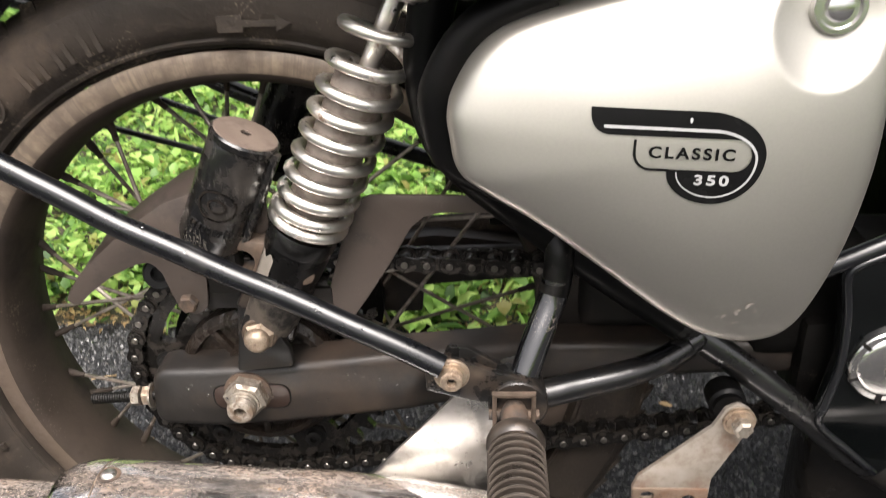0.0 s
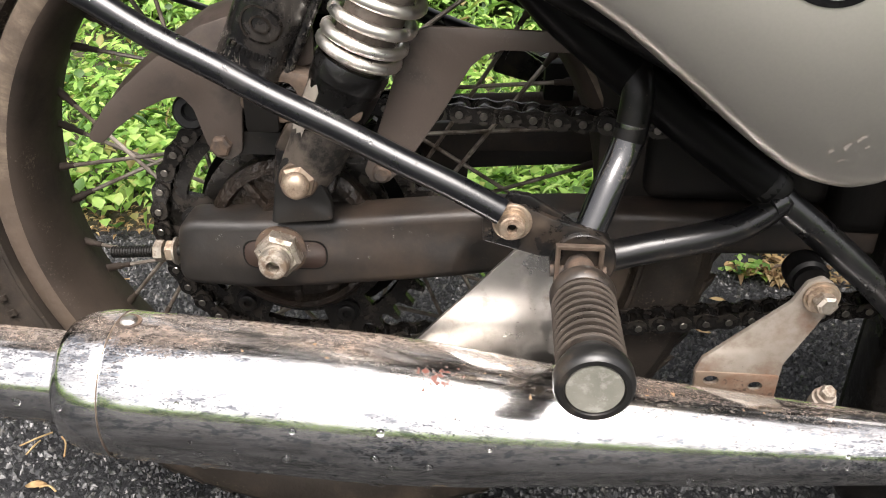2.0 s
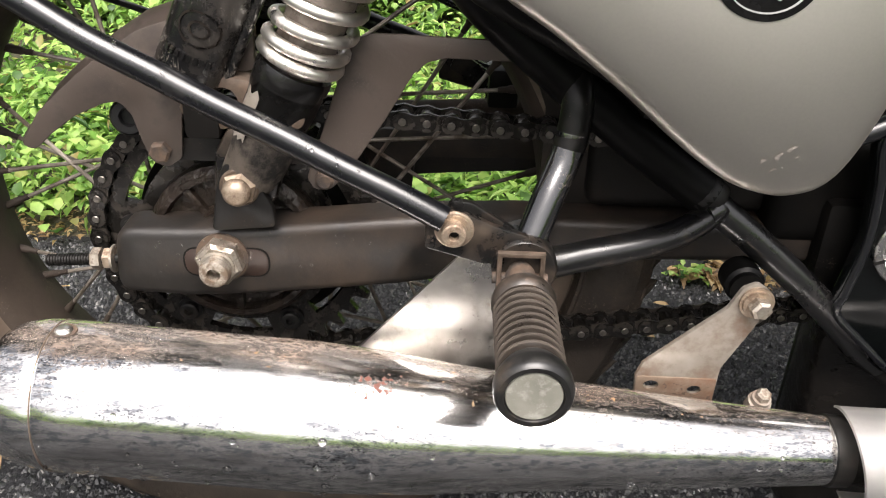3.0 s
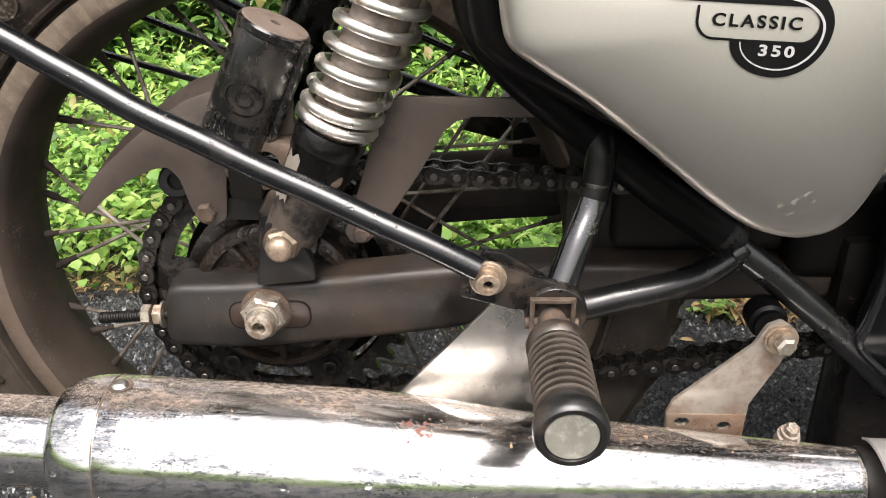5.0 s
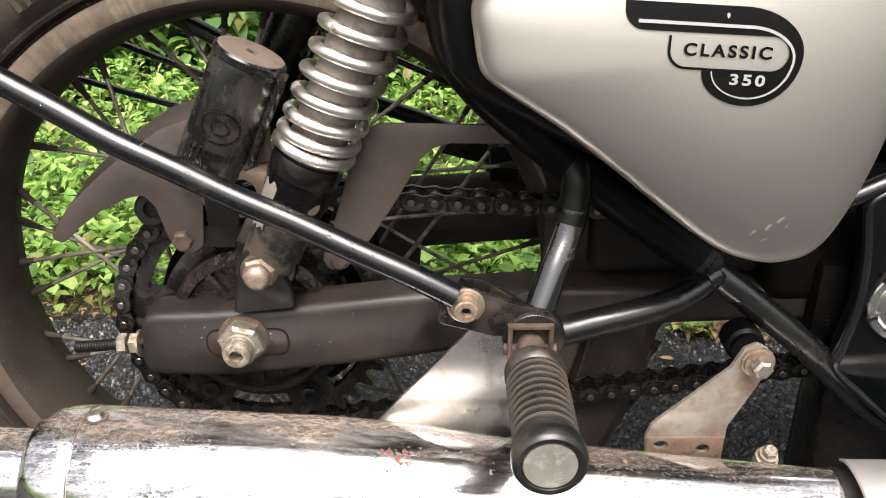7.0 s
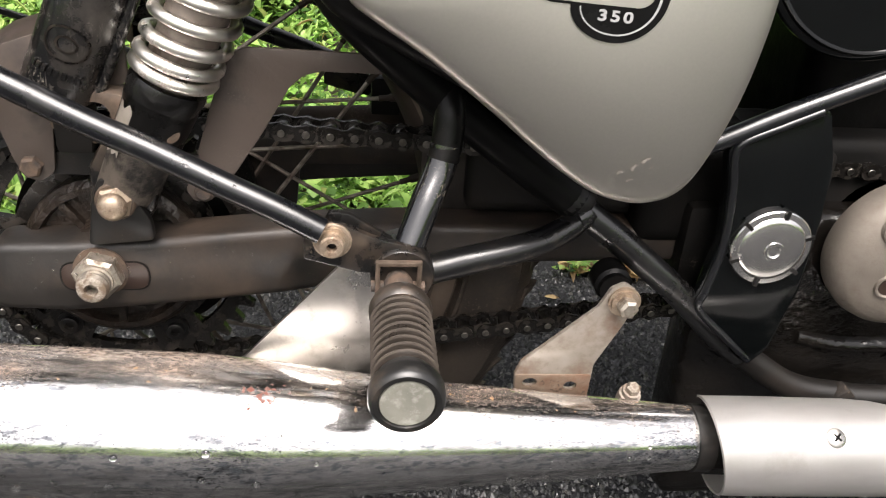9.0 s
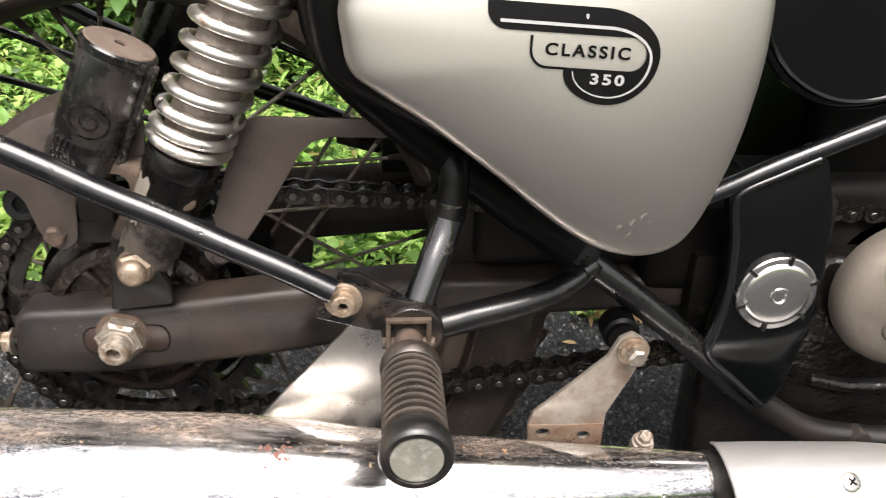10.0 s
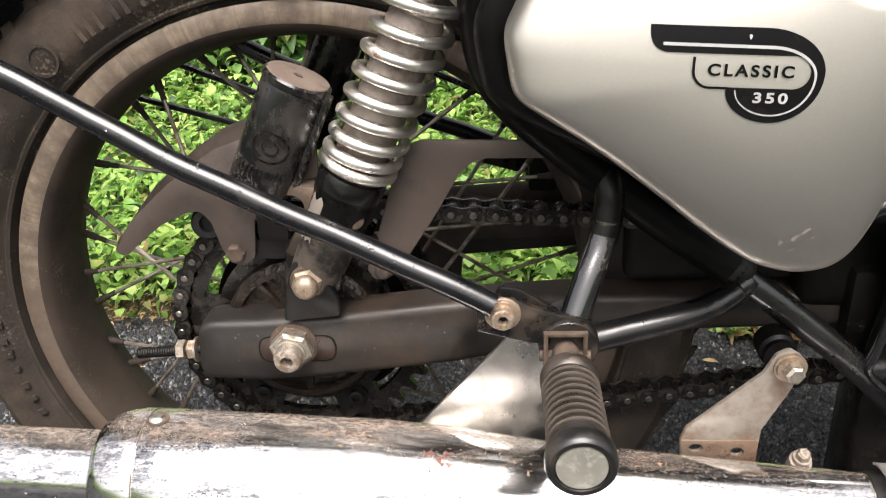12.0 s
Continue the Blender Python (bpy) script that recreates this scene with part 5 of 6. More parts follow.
    # hangers
    tri = rounded([(0.140, 0.338), (0.166, 0.338), (0.168, 0.25), (0.060, 0.25), (0.082, 0.272)], [0.004, 0.004, 0, 0, 0.03])
    part("muffler_hanger", plate(tri, -0.131, -0.1285, 0.0006), "bare_alloy", bike, "bare aluminium triangular hanger plate")
    brk = [(0.2540, 0.2560), (0.2575, 0.2660), (0.302, 0.3085), (0.3085, 0.3225), (0.3165, 0.3265), (0.325, 0.3210), (0.3265, 0.310), (0.3195, 0.293), (0.3060, 0.264), (0.3050, 0.236), (0.2550, 0.240)]
    holes = [circle(0.2645, 0.2500, 0.0050, 16, 0.72), circle(0.2920, 0.2470, 0.0046, 16, 0.8)]
    hb = part("front_hanger", plate(rounded(brk, 0.004, 3), -0.1285, -0.1255, 0.0006, holes=holes), "bracket", bike, "stained bare steel hanger with two holes")
    foot_pl = rounded([(0.2545, 0.2565), (0.3052, 0.2560), (0.3050, 0.2365), (0.2552, 0.2400)], 0.002, 2)
    part("hanger_foot", plate(foot_pl, -0.1293, -0.1278, 0.0006, holes=[circle(0.2645, 0.2500, 0.0049, 16, 0.72), circle(0.2920, 0.2470, 0.0045, 16, 0.8)]), "bracket_rust", hb, "rust-tinted folded foot of the hanger")
    part("hanger_washer", lathe([(0, 0.0104), (0.0018, 0.0104), (0.0020, 0.0090), (0.0040, 0.0088), (0.0040, 0.0)], (0.3178, -0.1285, 0.3135), seg=30), "brass", hb)
    part("hanger_bolt", hexagon((0.3178, -0.1322, 0.3132), 0.0112, 0.0080, (0.10, -1, 0.03), 0.15, chamfer=0.0016), "bolt", hb, "weathered hex bolt")
    part("rubber_bush", lathe([(-0.02, 0.0), (-0.02, 0.0120), (-0.006, 0.0120), (-0.004, 0.010), (0.0, 0.010), (0.0, 0.0)], (0.3120, -0.1255, 0.3200), seg=24), "trim_black", hb)
    mb = part("clamp_bolt", hexagon((0.3275, -0.1470, 0.2572), 0.0080, 0.0055, (0.05, -0.35, 0.93), 0.3), "bolt", m)
    part("clamp_boss", lathe([(-0.012, 0.0074), (-0.004, 0.0072), (-0.0035, 0.0058), (0.0, 0.0058), (0.0, 0)], (0.3275, -0.1470, 0.2572), (0.05, -0.35, 0.93), 18), "bracket", mb)


M["shieldmetal"] = surface("satin_shield_steel", (0.74, 0.72, 0.70), (0.80, 0.78, 0.76), 70, (0.28, 0.38), metal=0.72, bump=0.02, bump_scale=200,
                           dirt=(0.42, 0.38, 0.33), dirt_scale=16, dirt_from=0.56, dirt_to=0.95, dirt_rough=0.45, dirt_metal=0.5, stretch=(0.5, 2, 2))


M["seam_rust"] = surface("thin_seam_rust", (0.30, 0.24, 0.19), (0.16, 0.12, 0.09), 120, (0.3, 0.45), metal=0.7, bump=0.1)
M["bracket_rust"] = surface("rust_tinted_steel", (0.215, 0.165, 0.125), (0.15, 0.105, 0.074), 60, (0.38, 0.52), metal=0.3, bump=0.12, bump_scale=200,
                            dirt=(0.115, 0.055, 0.030), dirt_scale=34, dirt_from=0.46, dirt_to=0.68, dirt_metal=0.1, speck=(0.04, 0.026, 0.018), speck_scale=90, speck_from=0.57, speck_to=0.62)


def water_material():
    m = bpy.data.materials.new("rain_water")
    m.use_nodes = True
    b = m.node_tree.nodes["Principled BSDF"]
    b.inputs["Base Color"].default_value = (1, 1, 1, 1)
    b.inputs["Roughness"].default_value = 0.02
    b.inputs["IOR"].default_value = 1.33
    b.inputs["Transmission Weight"].default_value = 1.0
    return m


M["water"] = water_material()
exhaust()


# side panel
PANEL = [(0.1384, 0.5311), (0.1394, 0.5189), (0.1434, 0.5017), (0.1566, 0.4913), (0.1819, 0.4751), (0.2143, 0.4503), (0.2407, 0.4285), (0.2569, 0.4162), (0.2711, 0.4071), (0.2837, 0.4022), (0.2969, 0.3998), (0.307, 0.4009), (0.3161, 0.4044), (0.3244, 0.4131), (0.3323, 0.4303),
         (0.3416, 0.4591), (0.3475, 0.4865), (0.3511, 0.5108), (0.3526, 0.5392), (0.3516, 0.5695), (0.3445, 0.602), (0.3242, 0.6111), (0.2949, 0.604), (0.2584, 0.5939), (0.2229, 0.5863), (0.1956, 0.5797), (0.1753, 0.5736), (0.1622, 0.567), (0.151, 0.5564), (0.1424, 0.5422)]
PANEL_C = Vector((0.262, 0.515))


def panel_outline(n=160):
    """Smooth closed outline, evenly spaced in angle about the panel's middle."""
    m = len(PANEL)
    pts = []
    for i in range(m):
        a, b, c, d = (Vector(PANEL[(i + k) % m]) for k in (-1, 0, 1, 2))
        for k in range(10):
            t = k / 10
            pts.append(0.5 * ((2 * b) + (c - a) * t + (2 * a - 5 * b + 4 * c - d) * t * t + (3 * b - a - 3 * c + d) * t ** 3))
    ang = np.array([math.atan2(p.y - PANEL_C.y, p.x - PANEL_C.x) for p in pts])
    rad = np.array([(p - PANEL_C).length for p in pts])
    order = np.argsort(ang)
    return ang[order], rad[order]


P_ANG, P_RAD = panel_outline()


def panel_y(x, z):
    """Outer surface of the side panel: flat in the middle, rolled over at the rim, leaning back towards the top."""
    d = Vector((x, z)) - PANEL_C
    R = np.interp(math.atan2(d.y, d.x), P_ANG, P_RAD, period=2 * math.pi)
    s = min(1.0, d.length / R)
    y = -0.1855 + 0.0095 * s ** 2.8 + 0.003 * s ** 18 + 0.009 * s ** 60
    y += (1.0 if z > 0.445 else 1.2) * (z - 0.445) ** 2 + 0.6 * max(0.0, z - 0.53) ** 2
    dish = math.hypot(x - 0.3175, z - 0.5700) / 0.0270
    y += 0.0085 * (1 - dish ** 2) if dish < 1 else 0
    return y


def side_panel():
    bm = bmesh.new()
    n = 280
    levels = [1.0, 0.997, 0.993, 0.988, 0.982, 0.972, 0.96, 0.945, 0.93, 0.915, 0.90, 0.885, 0.87] + [0.855 - 0.015 * k for k in range(54)]
    rows = []
    skirt = []
    for k in range(n):
        a = -math.pi + 2 * math.pi * k / n
        R = np.interp(a, P_ANG, P_RAD, period=2 * math.pi)
        x, z = PANEL_C.x + R * math.cos(a), PANEL_C.y + R * math.sin(a)
        skirt.append(bm.verts.new((x, panel_y(x, z) + 0.016, z)))
    rows.append(skirt)
    for s in levels:
        row = []
        for k in range(n):
            a = -math.pi + 2 * math.pi * k / n
            R = np.interp(a, P_ANG, P_RAD, period=2 * math.pi) * s
            x, z = PANEL_C.x + R * math.cos(a), PANEL_C.y + R * math.sin(a)
            row.append(bm.verts.new((x, panel_y(x, z), z)))
        rows.append(row)
    for a, b in zip(rows, rows[1:]):
        for k in range(n):
            bm.faces.new((a[k], a[(k + 1) % n], b[(k + 1) % n], b[k]))
    mid = bm.verts.new((PANEL_C.x, panel_y(*PANEL_C), PANEL_C.y))
    for k in range(n):
        bm.faces.new((rows[-1][k], rows[-1][(k + 1) % n], mid))
    p = part("side_panel", bm, "panel", bike, "silver painted triangular side panel with a black badge", smooth=60)

    def on_panel(bm, lift):
        for axis, lo, hi in ((0, 0.19, 0.31), (2, 0.46, 0.56)):
            n = Vector((1, 0, 0)) if axis == 0 else Vector((0, 0, 1))
            v = lo
            while v < hi:
                bmesh.ops.bisect_plane(bm, geom=bm.verts[:] + bm.edges[:] + bm.faces[:], plane_co=n * v, plane_no=n)
                v += 0.005
        for v in bm.verts:
            v.co.y = panel_y(v.co.x, v.co.z) - lift
        return bm

    def decal(name, outline, material, lift, holes=(), label=""):
        cu = bpy.data.curves.new(name, 'CURVE')
        cu.dimensions = '2D'
        cu.fill_mode = 'BOTH'
        for loop in (outline, *holes):
            sp = cu.splines.new('POLY')
            sp.points.add(len(loop) - 1)
            for q, (x, z) in zip(sp.points, loop):
                q.co = (x * 100, z * 100, 0, 1)
            sp.use_cyclic_u = True
        tmp = new("tmp_decal", cu)
        dg = bpy.context.evaluated_depsgraph_get()
        me = bpy.data.meshes.new_from_object(tmp.evaluated_get(dg))
        b = bmesh.new()
        b.from_mesh(me)
        bpy.data.objects.remove(tmp)
        bpy.data.meshes.remove(me)
        bpy.data.curves.remove(cu)
        for v in b.verts:
            v.co = Vector((v.co.x / 100, 0, v.co.y / 100))
        on_panel(b, lift)
        return part(name, b, material, p, label, smooth=60)

    # badge: a swept bar that bends round into a ring, a capsule left open for the word, a number in the lower disc
    tilt = -0.055

    def B(u, v):
        """Badge coordinates to panel x, z."""
        u, v = u * 0.812, v * 0.768
        return (0.2080 + (u * math.cos(tilt) - v * math.sin(tilt)) / 1000, 0.5391 + (u * math.sin(tilt) + v * math.cos(tilt)) / 1000)

    def arc(cx, cy, a, b, a0, a1, n=16):
        return [(cx + a * math.cos(radians(a0 + (a1 - a0) * k / n)), cy + b * math.sin(radians(a0 + (a1 - a0) * k / n))) for k in range(n + 1)]

    def ribbon(path, w0, w1):
        left, right = [], []
        for k, q in enumerate(path):
            w = w0 + (w1 - w0) * k / (len(path) - 1)
            d = (Vector(path[min(k + 1, len(path) - 1)]) - Vector(path[max(k - 1, 0)])).normalized()
            left.append((q[0] - d.y * w, q[1] + d.x * w))
            right.append((q[0] + d.y * w, q[1] - d.x * w))
        return left + right[::-1]
    outline = ([(0, 0), (66, 0)] + arc(68, -27, 36, 27, 90, 0, 18) + arc(74, -27, 30, 31, 0, -90, 18)[1:] + arc(74, -38, 27, 20, -90, -178, 14)[1:] + [(47.2, -36.5), (62, -36.5)]
               + arc(85.6, -26.4, 10.1, 10.1, -90, 90, 16) + [(45, -16.3), (11, -16.3)] + arc(11.5, -4.3, 11.2, 12, -90, -175, 10))
    decal("badge_bar", [B(u, v) for u, v in outline], "sticker_black", 0.0007, label="black swept badge decal")
    line = [(8, -11.2), (40, -11.2), (70, -11.4)] + arc(72, -29, 26.5, 17.6, 90, 0, 18) + arc(74, -29, 24.5, 24.2, 0, -90, 18)[1:] + arc(74, -37.6, 21.5, 15.6, -90, -178, 12)[1:]
    decal("badge_stripe", [B(u, v) for u, v in ribbon(line, 1.0, 0.35)], "sticker_white", 0.0011, label="thin pale stripe")
    hook = [(27, -18.5), (27, -25)] + arc(37, -26.6, 10, 10.5, 180, 270, 10) + [(48, -37.1)]
    decal("badge_hook", [B(u, v) for u, v in ribbon(hook, 0.8, 0.8)], "sticker_black", 0.0007, label="thin black badge outline")
    chip = [(57, -4.6), (58.0, -3.8), (59.0, -4.8), (58.8, -6.4), (57.9, -7.4), (57.4, -6.2)]
    decal("scratch", [B(u, v) for u, v in chip], "sticker_white", 0.0011, label="pale chip in the decal")

    def text(word, width, height, u, v, material, lift, name):
        cu = bpy.data.curves.new(name, 'FONT')
        cu.body = word
        cu.size = 1.0
        cu.space_character = 1.3
        cu.offset = 0.03
        tmp = new("tmp_text", cu)
        dg = bpy.context.evaluated_depsgraph_get()
        me = bpy.data.meshes.new_from_object(tmp.evaluated_get(dg))
        b = bmesh.new()
        b.from_mesh(me)
        bpy.data.objects.remove(tmp)
        bpy.data.meshes.remove(me)
        bpy.data.curves.remove(cu)
        xs, zs = [q.co.x for q in b.verts], [q.co.y for q in b.verts]
        x0, x1, z0, z1 = min(xs), max(xs), min(zs), max(zs)
        for q in b.verts:
            x, z = B((u + ((q.co.x - x0) / (x1 - x0) - 0.5) * width), (v + ((q.co.y - z0) / (z1 - z0) - 0.5) * height))
            q.co = Vector((x, panel_y(x, z) - lift, z))
        return part(name, b, material, p, smooth=0)
    text("CLASSIC", 50.5, 7.6, 60.6, -26.0, "sticker_black", 0.0008, "badge_word")
    text("350", 20.4, 6.8, 73.8, -42.2, "sticker_white", 0.0012, "badge_number")
    for k, (x, z, w, h) in enumerate(((0.2885, 0.4275, 0.0035, 0.0030), (0.2935, 0.4315, 0.0045, 0.0022), (0.2815, 0.4245, 0.0030, 0.0022), (0.2870, 0.4195, 0.0045, 0.0012), (0.2975, 0.4280, 0.0020, 0.0012))):
        pts = [(x + w * math.cos(a) * (0.6 + 0.4 * math.sin(3 * a + k)), z + h * math.sin(a) + 0.5 * w * math.cos(a)) for a in (2 * math.pi * j / 12 for j in range(12))]
        pts = [(x + (a - x) * 0.7, z + (b - z) * 0.7) for a, b in pts]
        decal("paint_scuff", pts, "scuff", 0.0006, label="faint pinkish scuff in the paint")
    # lock
    c = Vector((0.3220, panel_y(0.3220, 0.5785), 0.5785))
    d = (0, -1, 0.12)
    lk = part("panel_lock", lathe([(-0.002, 0.0130), (0.004, 0.0130), (0.0052, 0.0122), (0.0052, 0.0100), (0.003, 0.0092), (0.003, 0.0070), (0.0050, 0.0060), (0.0060, 0.0035), (0.0060, 0)], c, d, 36), "capchrome", p, "round chrome side-panel lock")
    # dark rubber edge round the panel's rear and lower side
    path = []
    for k in range(46):
        a = radians(135 + (236 - 135) * k / 45)
        R = np.interp(math.atan2(math.sin(a), math.cos(a)), P_ANG, P_RAD, period=2 * math.pi) + 0.006 - 0.010 * max(0, k - 25) / 20
        path.append((PANEL_C.x + R * math.cos(a), -0.134 + 0.012 * max(0, k - 25) / 20, PANEL_C.y + R * math.sin(a)))
    part("panel_edge_trim", tube(path, 0.0105, 14, 1), "trim_black", p, "black rubber edge behind the panel")


M["scuff"] = surface("worn_primer", (0.44, 0.395, 0.352), (0.47, 0.425, 0.38), 300, (0.38, 0.46), metal=0.7, bump=0.02)
side_panel()


M["dark_oil"] = surface("oil_wet_casting", (0.003, 0.0027, 0.0024), (0.008, 0.0066, 0.0054), 40, (0.10, 0.3), bump=0.9, bump_scale=70, bump_dist=0.003, specular=0.4)
COVER = Vector((0.510, -0.095, 0.337))


def body_centre():
    so = rounded([(0.08, 0.612), (0.148, 0.583), (0.178, 0.5885), (0.222, 0.598), (0.263, 0.606), (0.33, 0.624), (0.62, 0.66), (0.62, 0.76), (0.08, 0.76)], [0.01, 0.012, 0.05, 0.05, 0.05, 0.05, 0, 0, 0])
    part("seat", plate(so, -0.160, 0.160, 0.012), "seat", bike, "black vinyl seat edge above the side panel")
    # out of view: added to keep sky off the muffler's top
    part("unseen_rear_seat", plate(rounded([(-0.40, 0.755), (-0.36, 0.710), (-0.10, 0.700), (0.10, 0.690), (0.10, 0.78), (-0.30, 0.80), (-0.40, 0.79)], 0.02), -0.115, 0.115, 0.02), "seat", bike, "unseen black vinyl pillion seat added to block sky above the muffler")
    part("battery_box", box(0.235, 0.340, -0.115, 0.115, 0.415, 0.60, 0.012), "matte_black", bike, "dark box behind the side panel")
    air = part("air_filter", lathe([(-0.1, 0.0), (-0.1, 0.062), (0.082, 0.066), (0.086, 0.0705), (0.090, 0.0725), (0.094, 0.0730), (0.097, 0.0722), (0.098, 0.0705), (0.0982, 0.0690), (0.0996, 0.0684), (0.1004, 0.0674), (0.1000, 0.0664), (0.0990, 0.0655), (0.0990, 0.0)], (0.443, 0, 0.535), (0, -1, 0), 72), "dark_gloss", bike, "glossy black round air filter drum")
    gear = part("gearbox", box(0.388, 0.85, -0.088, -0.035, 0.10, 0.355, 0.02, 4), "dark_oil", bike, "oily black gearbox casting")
    # near-black box added to close a gap beside the gearbox
    part("gearbox_infill", box(0.366, 0.40, -0.088, -0.045, 0.292, 0.36, 0.006, 2), "dark_cast", gear)
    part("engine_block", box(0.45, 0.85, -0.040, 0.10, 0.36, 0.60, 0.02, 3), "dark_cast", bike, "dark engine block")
    cc = COVER
    prof = [(0, 0.0505), (0.010, 0.0515), (0.018, 0.0495), (0.024, 0.0440), (0.028, 0.0335), (0.030, 0.018), (0.0305, 0.0)]
    cov = part("sprocket_cover", lathe(prof, cc, (0, -1, 0), 56), "castalloy", bike, "dull cast alloy engine cover with round recesses")
    for dx, dz in ((-0.023, 0.0255), (-0.017, -0.0135), (0.028, 0.012)):
        d = math.hypot(dx, dz)
        yy = cc.y - float(np.interp(d, [0, 0.018, 0.0335, 0.044], [0.0305, 0.030, 0.028, 0.024]))
        nn = Vector((dx * 5, -1, dz * 5)).normalized()
        rec = part("cover_recess", lathe([(0.0005, 0.0), (0.0005, 0.0062), (0.0018, 0.0074), (0.0015, 0.0084), (-0.002, 0.0096)], (cc.x + dx, yy, cc.z + dz), nn, 24), "castalloy", cov)
        # dark disc on the surface: the recess's depth is painted in
        part("recess_floor", lathe([(0.0008, 0.0), (0.0010, 0.0060), (0.0, 0.0061)], (cc.x + dx, yy, cc.z + dz), nn, 20), "slot_brown", rec)
    # oily rib of the gearbox
    part("casting_rib", tube([(0.466, -0.086, 0.258), (0.50, -0.088, 0.252), (0.55, -0.088, 0.251), (0.66, -0.088, 0.246)], 0.0060, 12), "dark_oil", gear)
    part("casting_boss", lathe([(0, 0.009), (0.004, 0.008), (0.005, 0.006), (0.005, 0.0)], (0.450, -0.086, 0.318), (0, -1, 0), 24), "dark_cast", gear)
    gp = [(0.310, -0.072), (0.322, -0.070), (0.331, -0.055), (0.336, -0.028), (0.337, 0.0)]
    gp = gp + [(r, -y) for r, y in gp[-2::-1]]
    gp = gp + [(r - 0.002, y * 0.975) for r, y in gp[::-1]]
    part("mudguard", swept_arc(gp, HUB, 20, 190, 60, True), "gloss_black", bike, "black rear mudguard over the tyre")
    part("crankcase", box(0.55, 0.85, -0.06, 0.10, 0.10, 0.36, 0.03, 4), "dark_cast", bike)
    # next three: near-black boxes added to keep weeds from showing through
    part("mount_infill", box(0.394, 0.46, -0.086, -0.062, 0.10, 0.40, 0.010, 3), "matte_black", bike)
    part("engine_infill", box(0.407, 0.60, -0.064, 0.0, 0.10, 0.40, 0.010, 3), "matte_black", bike)
    part("far_engine_infill", box(0.452, 0.60, 0.0, 0.09, 0.10, 0.40, 0.012, 3), "dark_cast", bike)
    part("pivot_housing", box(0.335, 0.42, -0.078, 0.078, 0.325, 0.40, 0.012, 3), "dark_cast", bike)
    # box added so the gap above the pivot stays dark
    part("pivot_infill", box(0.222, 0.345, -0.060, 0.070, 0.338, 0.425, 0.010, 3), "matte_black", bike, "dark box added to fill the gap above the swingarm pivot")
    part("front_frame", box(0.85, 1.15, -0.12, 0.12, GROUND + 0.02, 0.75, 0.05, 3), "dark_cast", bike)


body_centre()


M["mud_dark"] = surface("dark_brown_cover", (0.010, 0.0083, 0.0070), (0.022, 0.0175, 0.0140), 30, (0.5, 0.7), bump=0.3, bump_scale=160, specular=0.25,
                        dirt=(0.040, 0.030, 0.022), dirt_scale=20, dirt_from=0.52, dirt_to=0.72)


def inner_shields():
    # strip added for the far swingarm's dark band beyond the spokes
    far_strip = [(0.048, 0.345), (0.400, 0.353), (0.400, 0.331), (0.111, 0.3235), (0.106, 0.319), (0.103, 0.287), (0.048, 0.287)]
    part("far_arm_strip", plate(rounded(far_strip, 0.003, 3), 0.048, 0.053, 0.001), "mud_steel", bike, "dark strip beyond the wheel")
    # added plate that keeps the space behind the side panel dark
    infill = [(0.150, 0.520), (0.192, 0.462), (0.236, 0.424), (0.288, 0.372), (0.305, 0.372), (0.305, 0.545), (0.15, 0.56)]
    part("inner_infill", plate(rounded(infill, 0.006, 3), -0.064, -0.060, 0.001), "trim_black", bike, "dark plate added to darken the gap behind the side panel")
    # added sheet that darkens the rim's front behind the chain
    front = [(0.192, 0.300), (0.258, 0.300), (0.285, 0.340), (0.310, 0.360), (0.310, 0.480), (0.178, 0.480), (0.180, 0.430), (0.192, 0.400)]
    part("rim_cover_sheet", plate(rounded(front, 0.006, 3), -0.0465, -0.0440, 0.0008), "mud_dark", bike, "dark brown sheet added to hide the rim behind the chain")
    part("guard_clip", lathe([(0, 0.0105), (0.003, 0.0115), (0.009, 0.0115), (0.011, 0.0100), (0.011, 0.0058), (0.006, 0.0052), (0.006, 0.0)], (-0.060, -0.0725, 0.396), (0.1, -1, 0.15), 24), "seat", bike, "small round black plastic clip")
    for p, q in (((-0.215, 0.150, 0.430), (-0.03, 0.150, 0.374)), ((-0.185, 0.150, 0.4675), (-0.03, 0.150, 0.4035)), ((0.02, 0.150, 0.466), (0.16, 0.150, 0.404))):
        part("far_guard_rod", tube([p, q], 0.0030, 10, 1), "gloss_black", bike)
    part("far_lever_box", box(0.160, 0.183, 0.062, 0.078, 0.360, 0.390, 0.003), "matte_black", bike)
    part("far_tube", tube([(0.03, 0.098, 0.338), (0.12, 0.100, 0.342), (0.24, 0.10, 0.349)], 0.0100, 14, 4), "rim_mud", bike)


inner_shields()


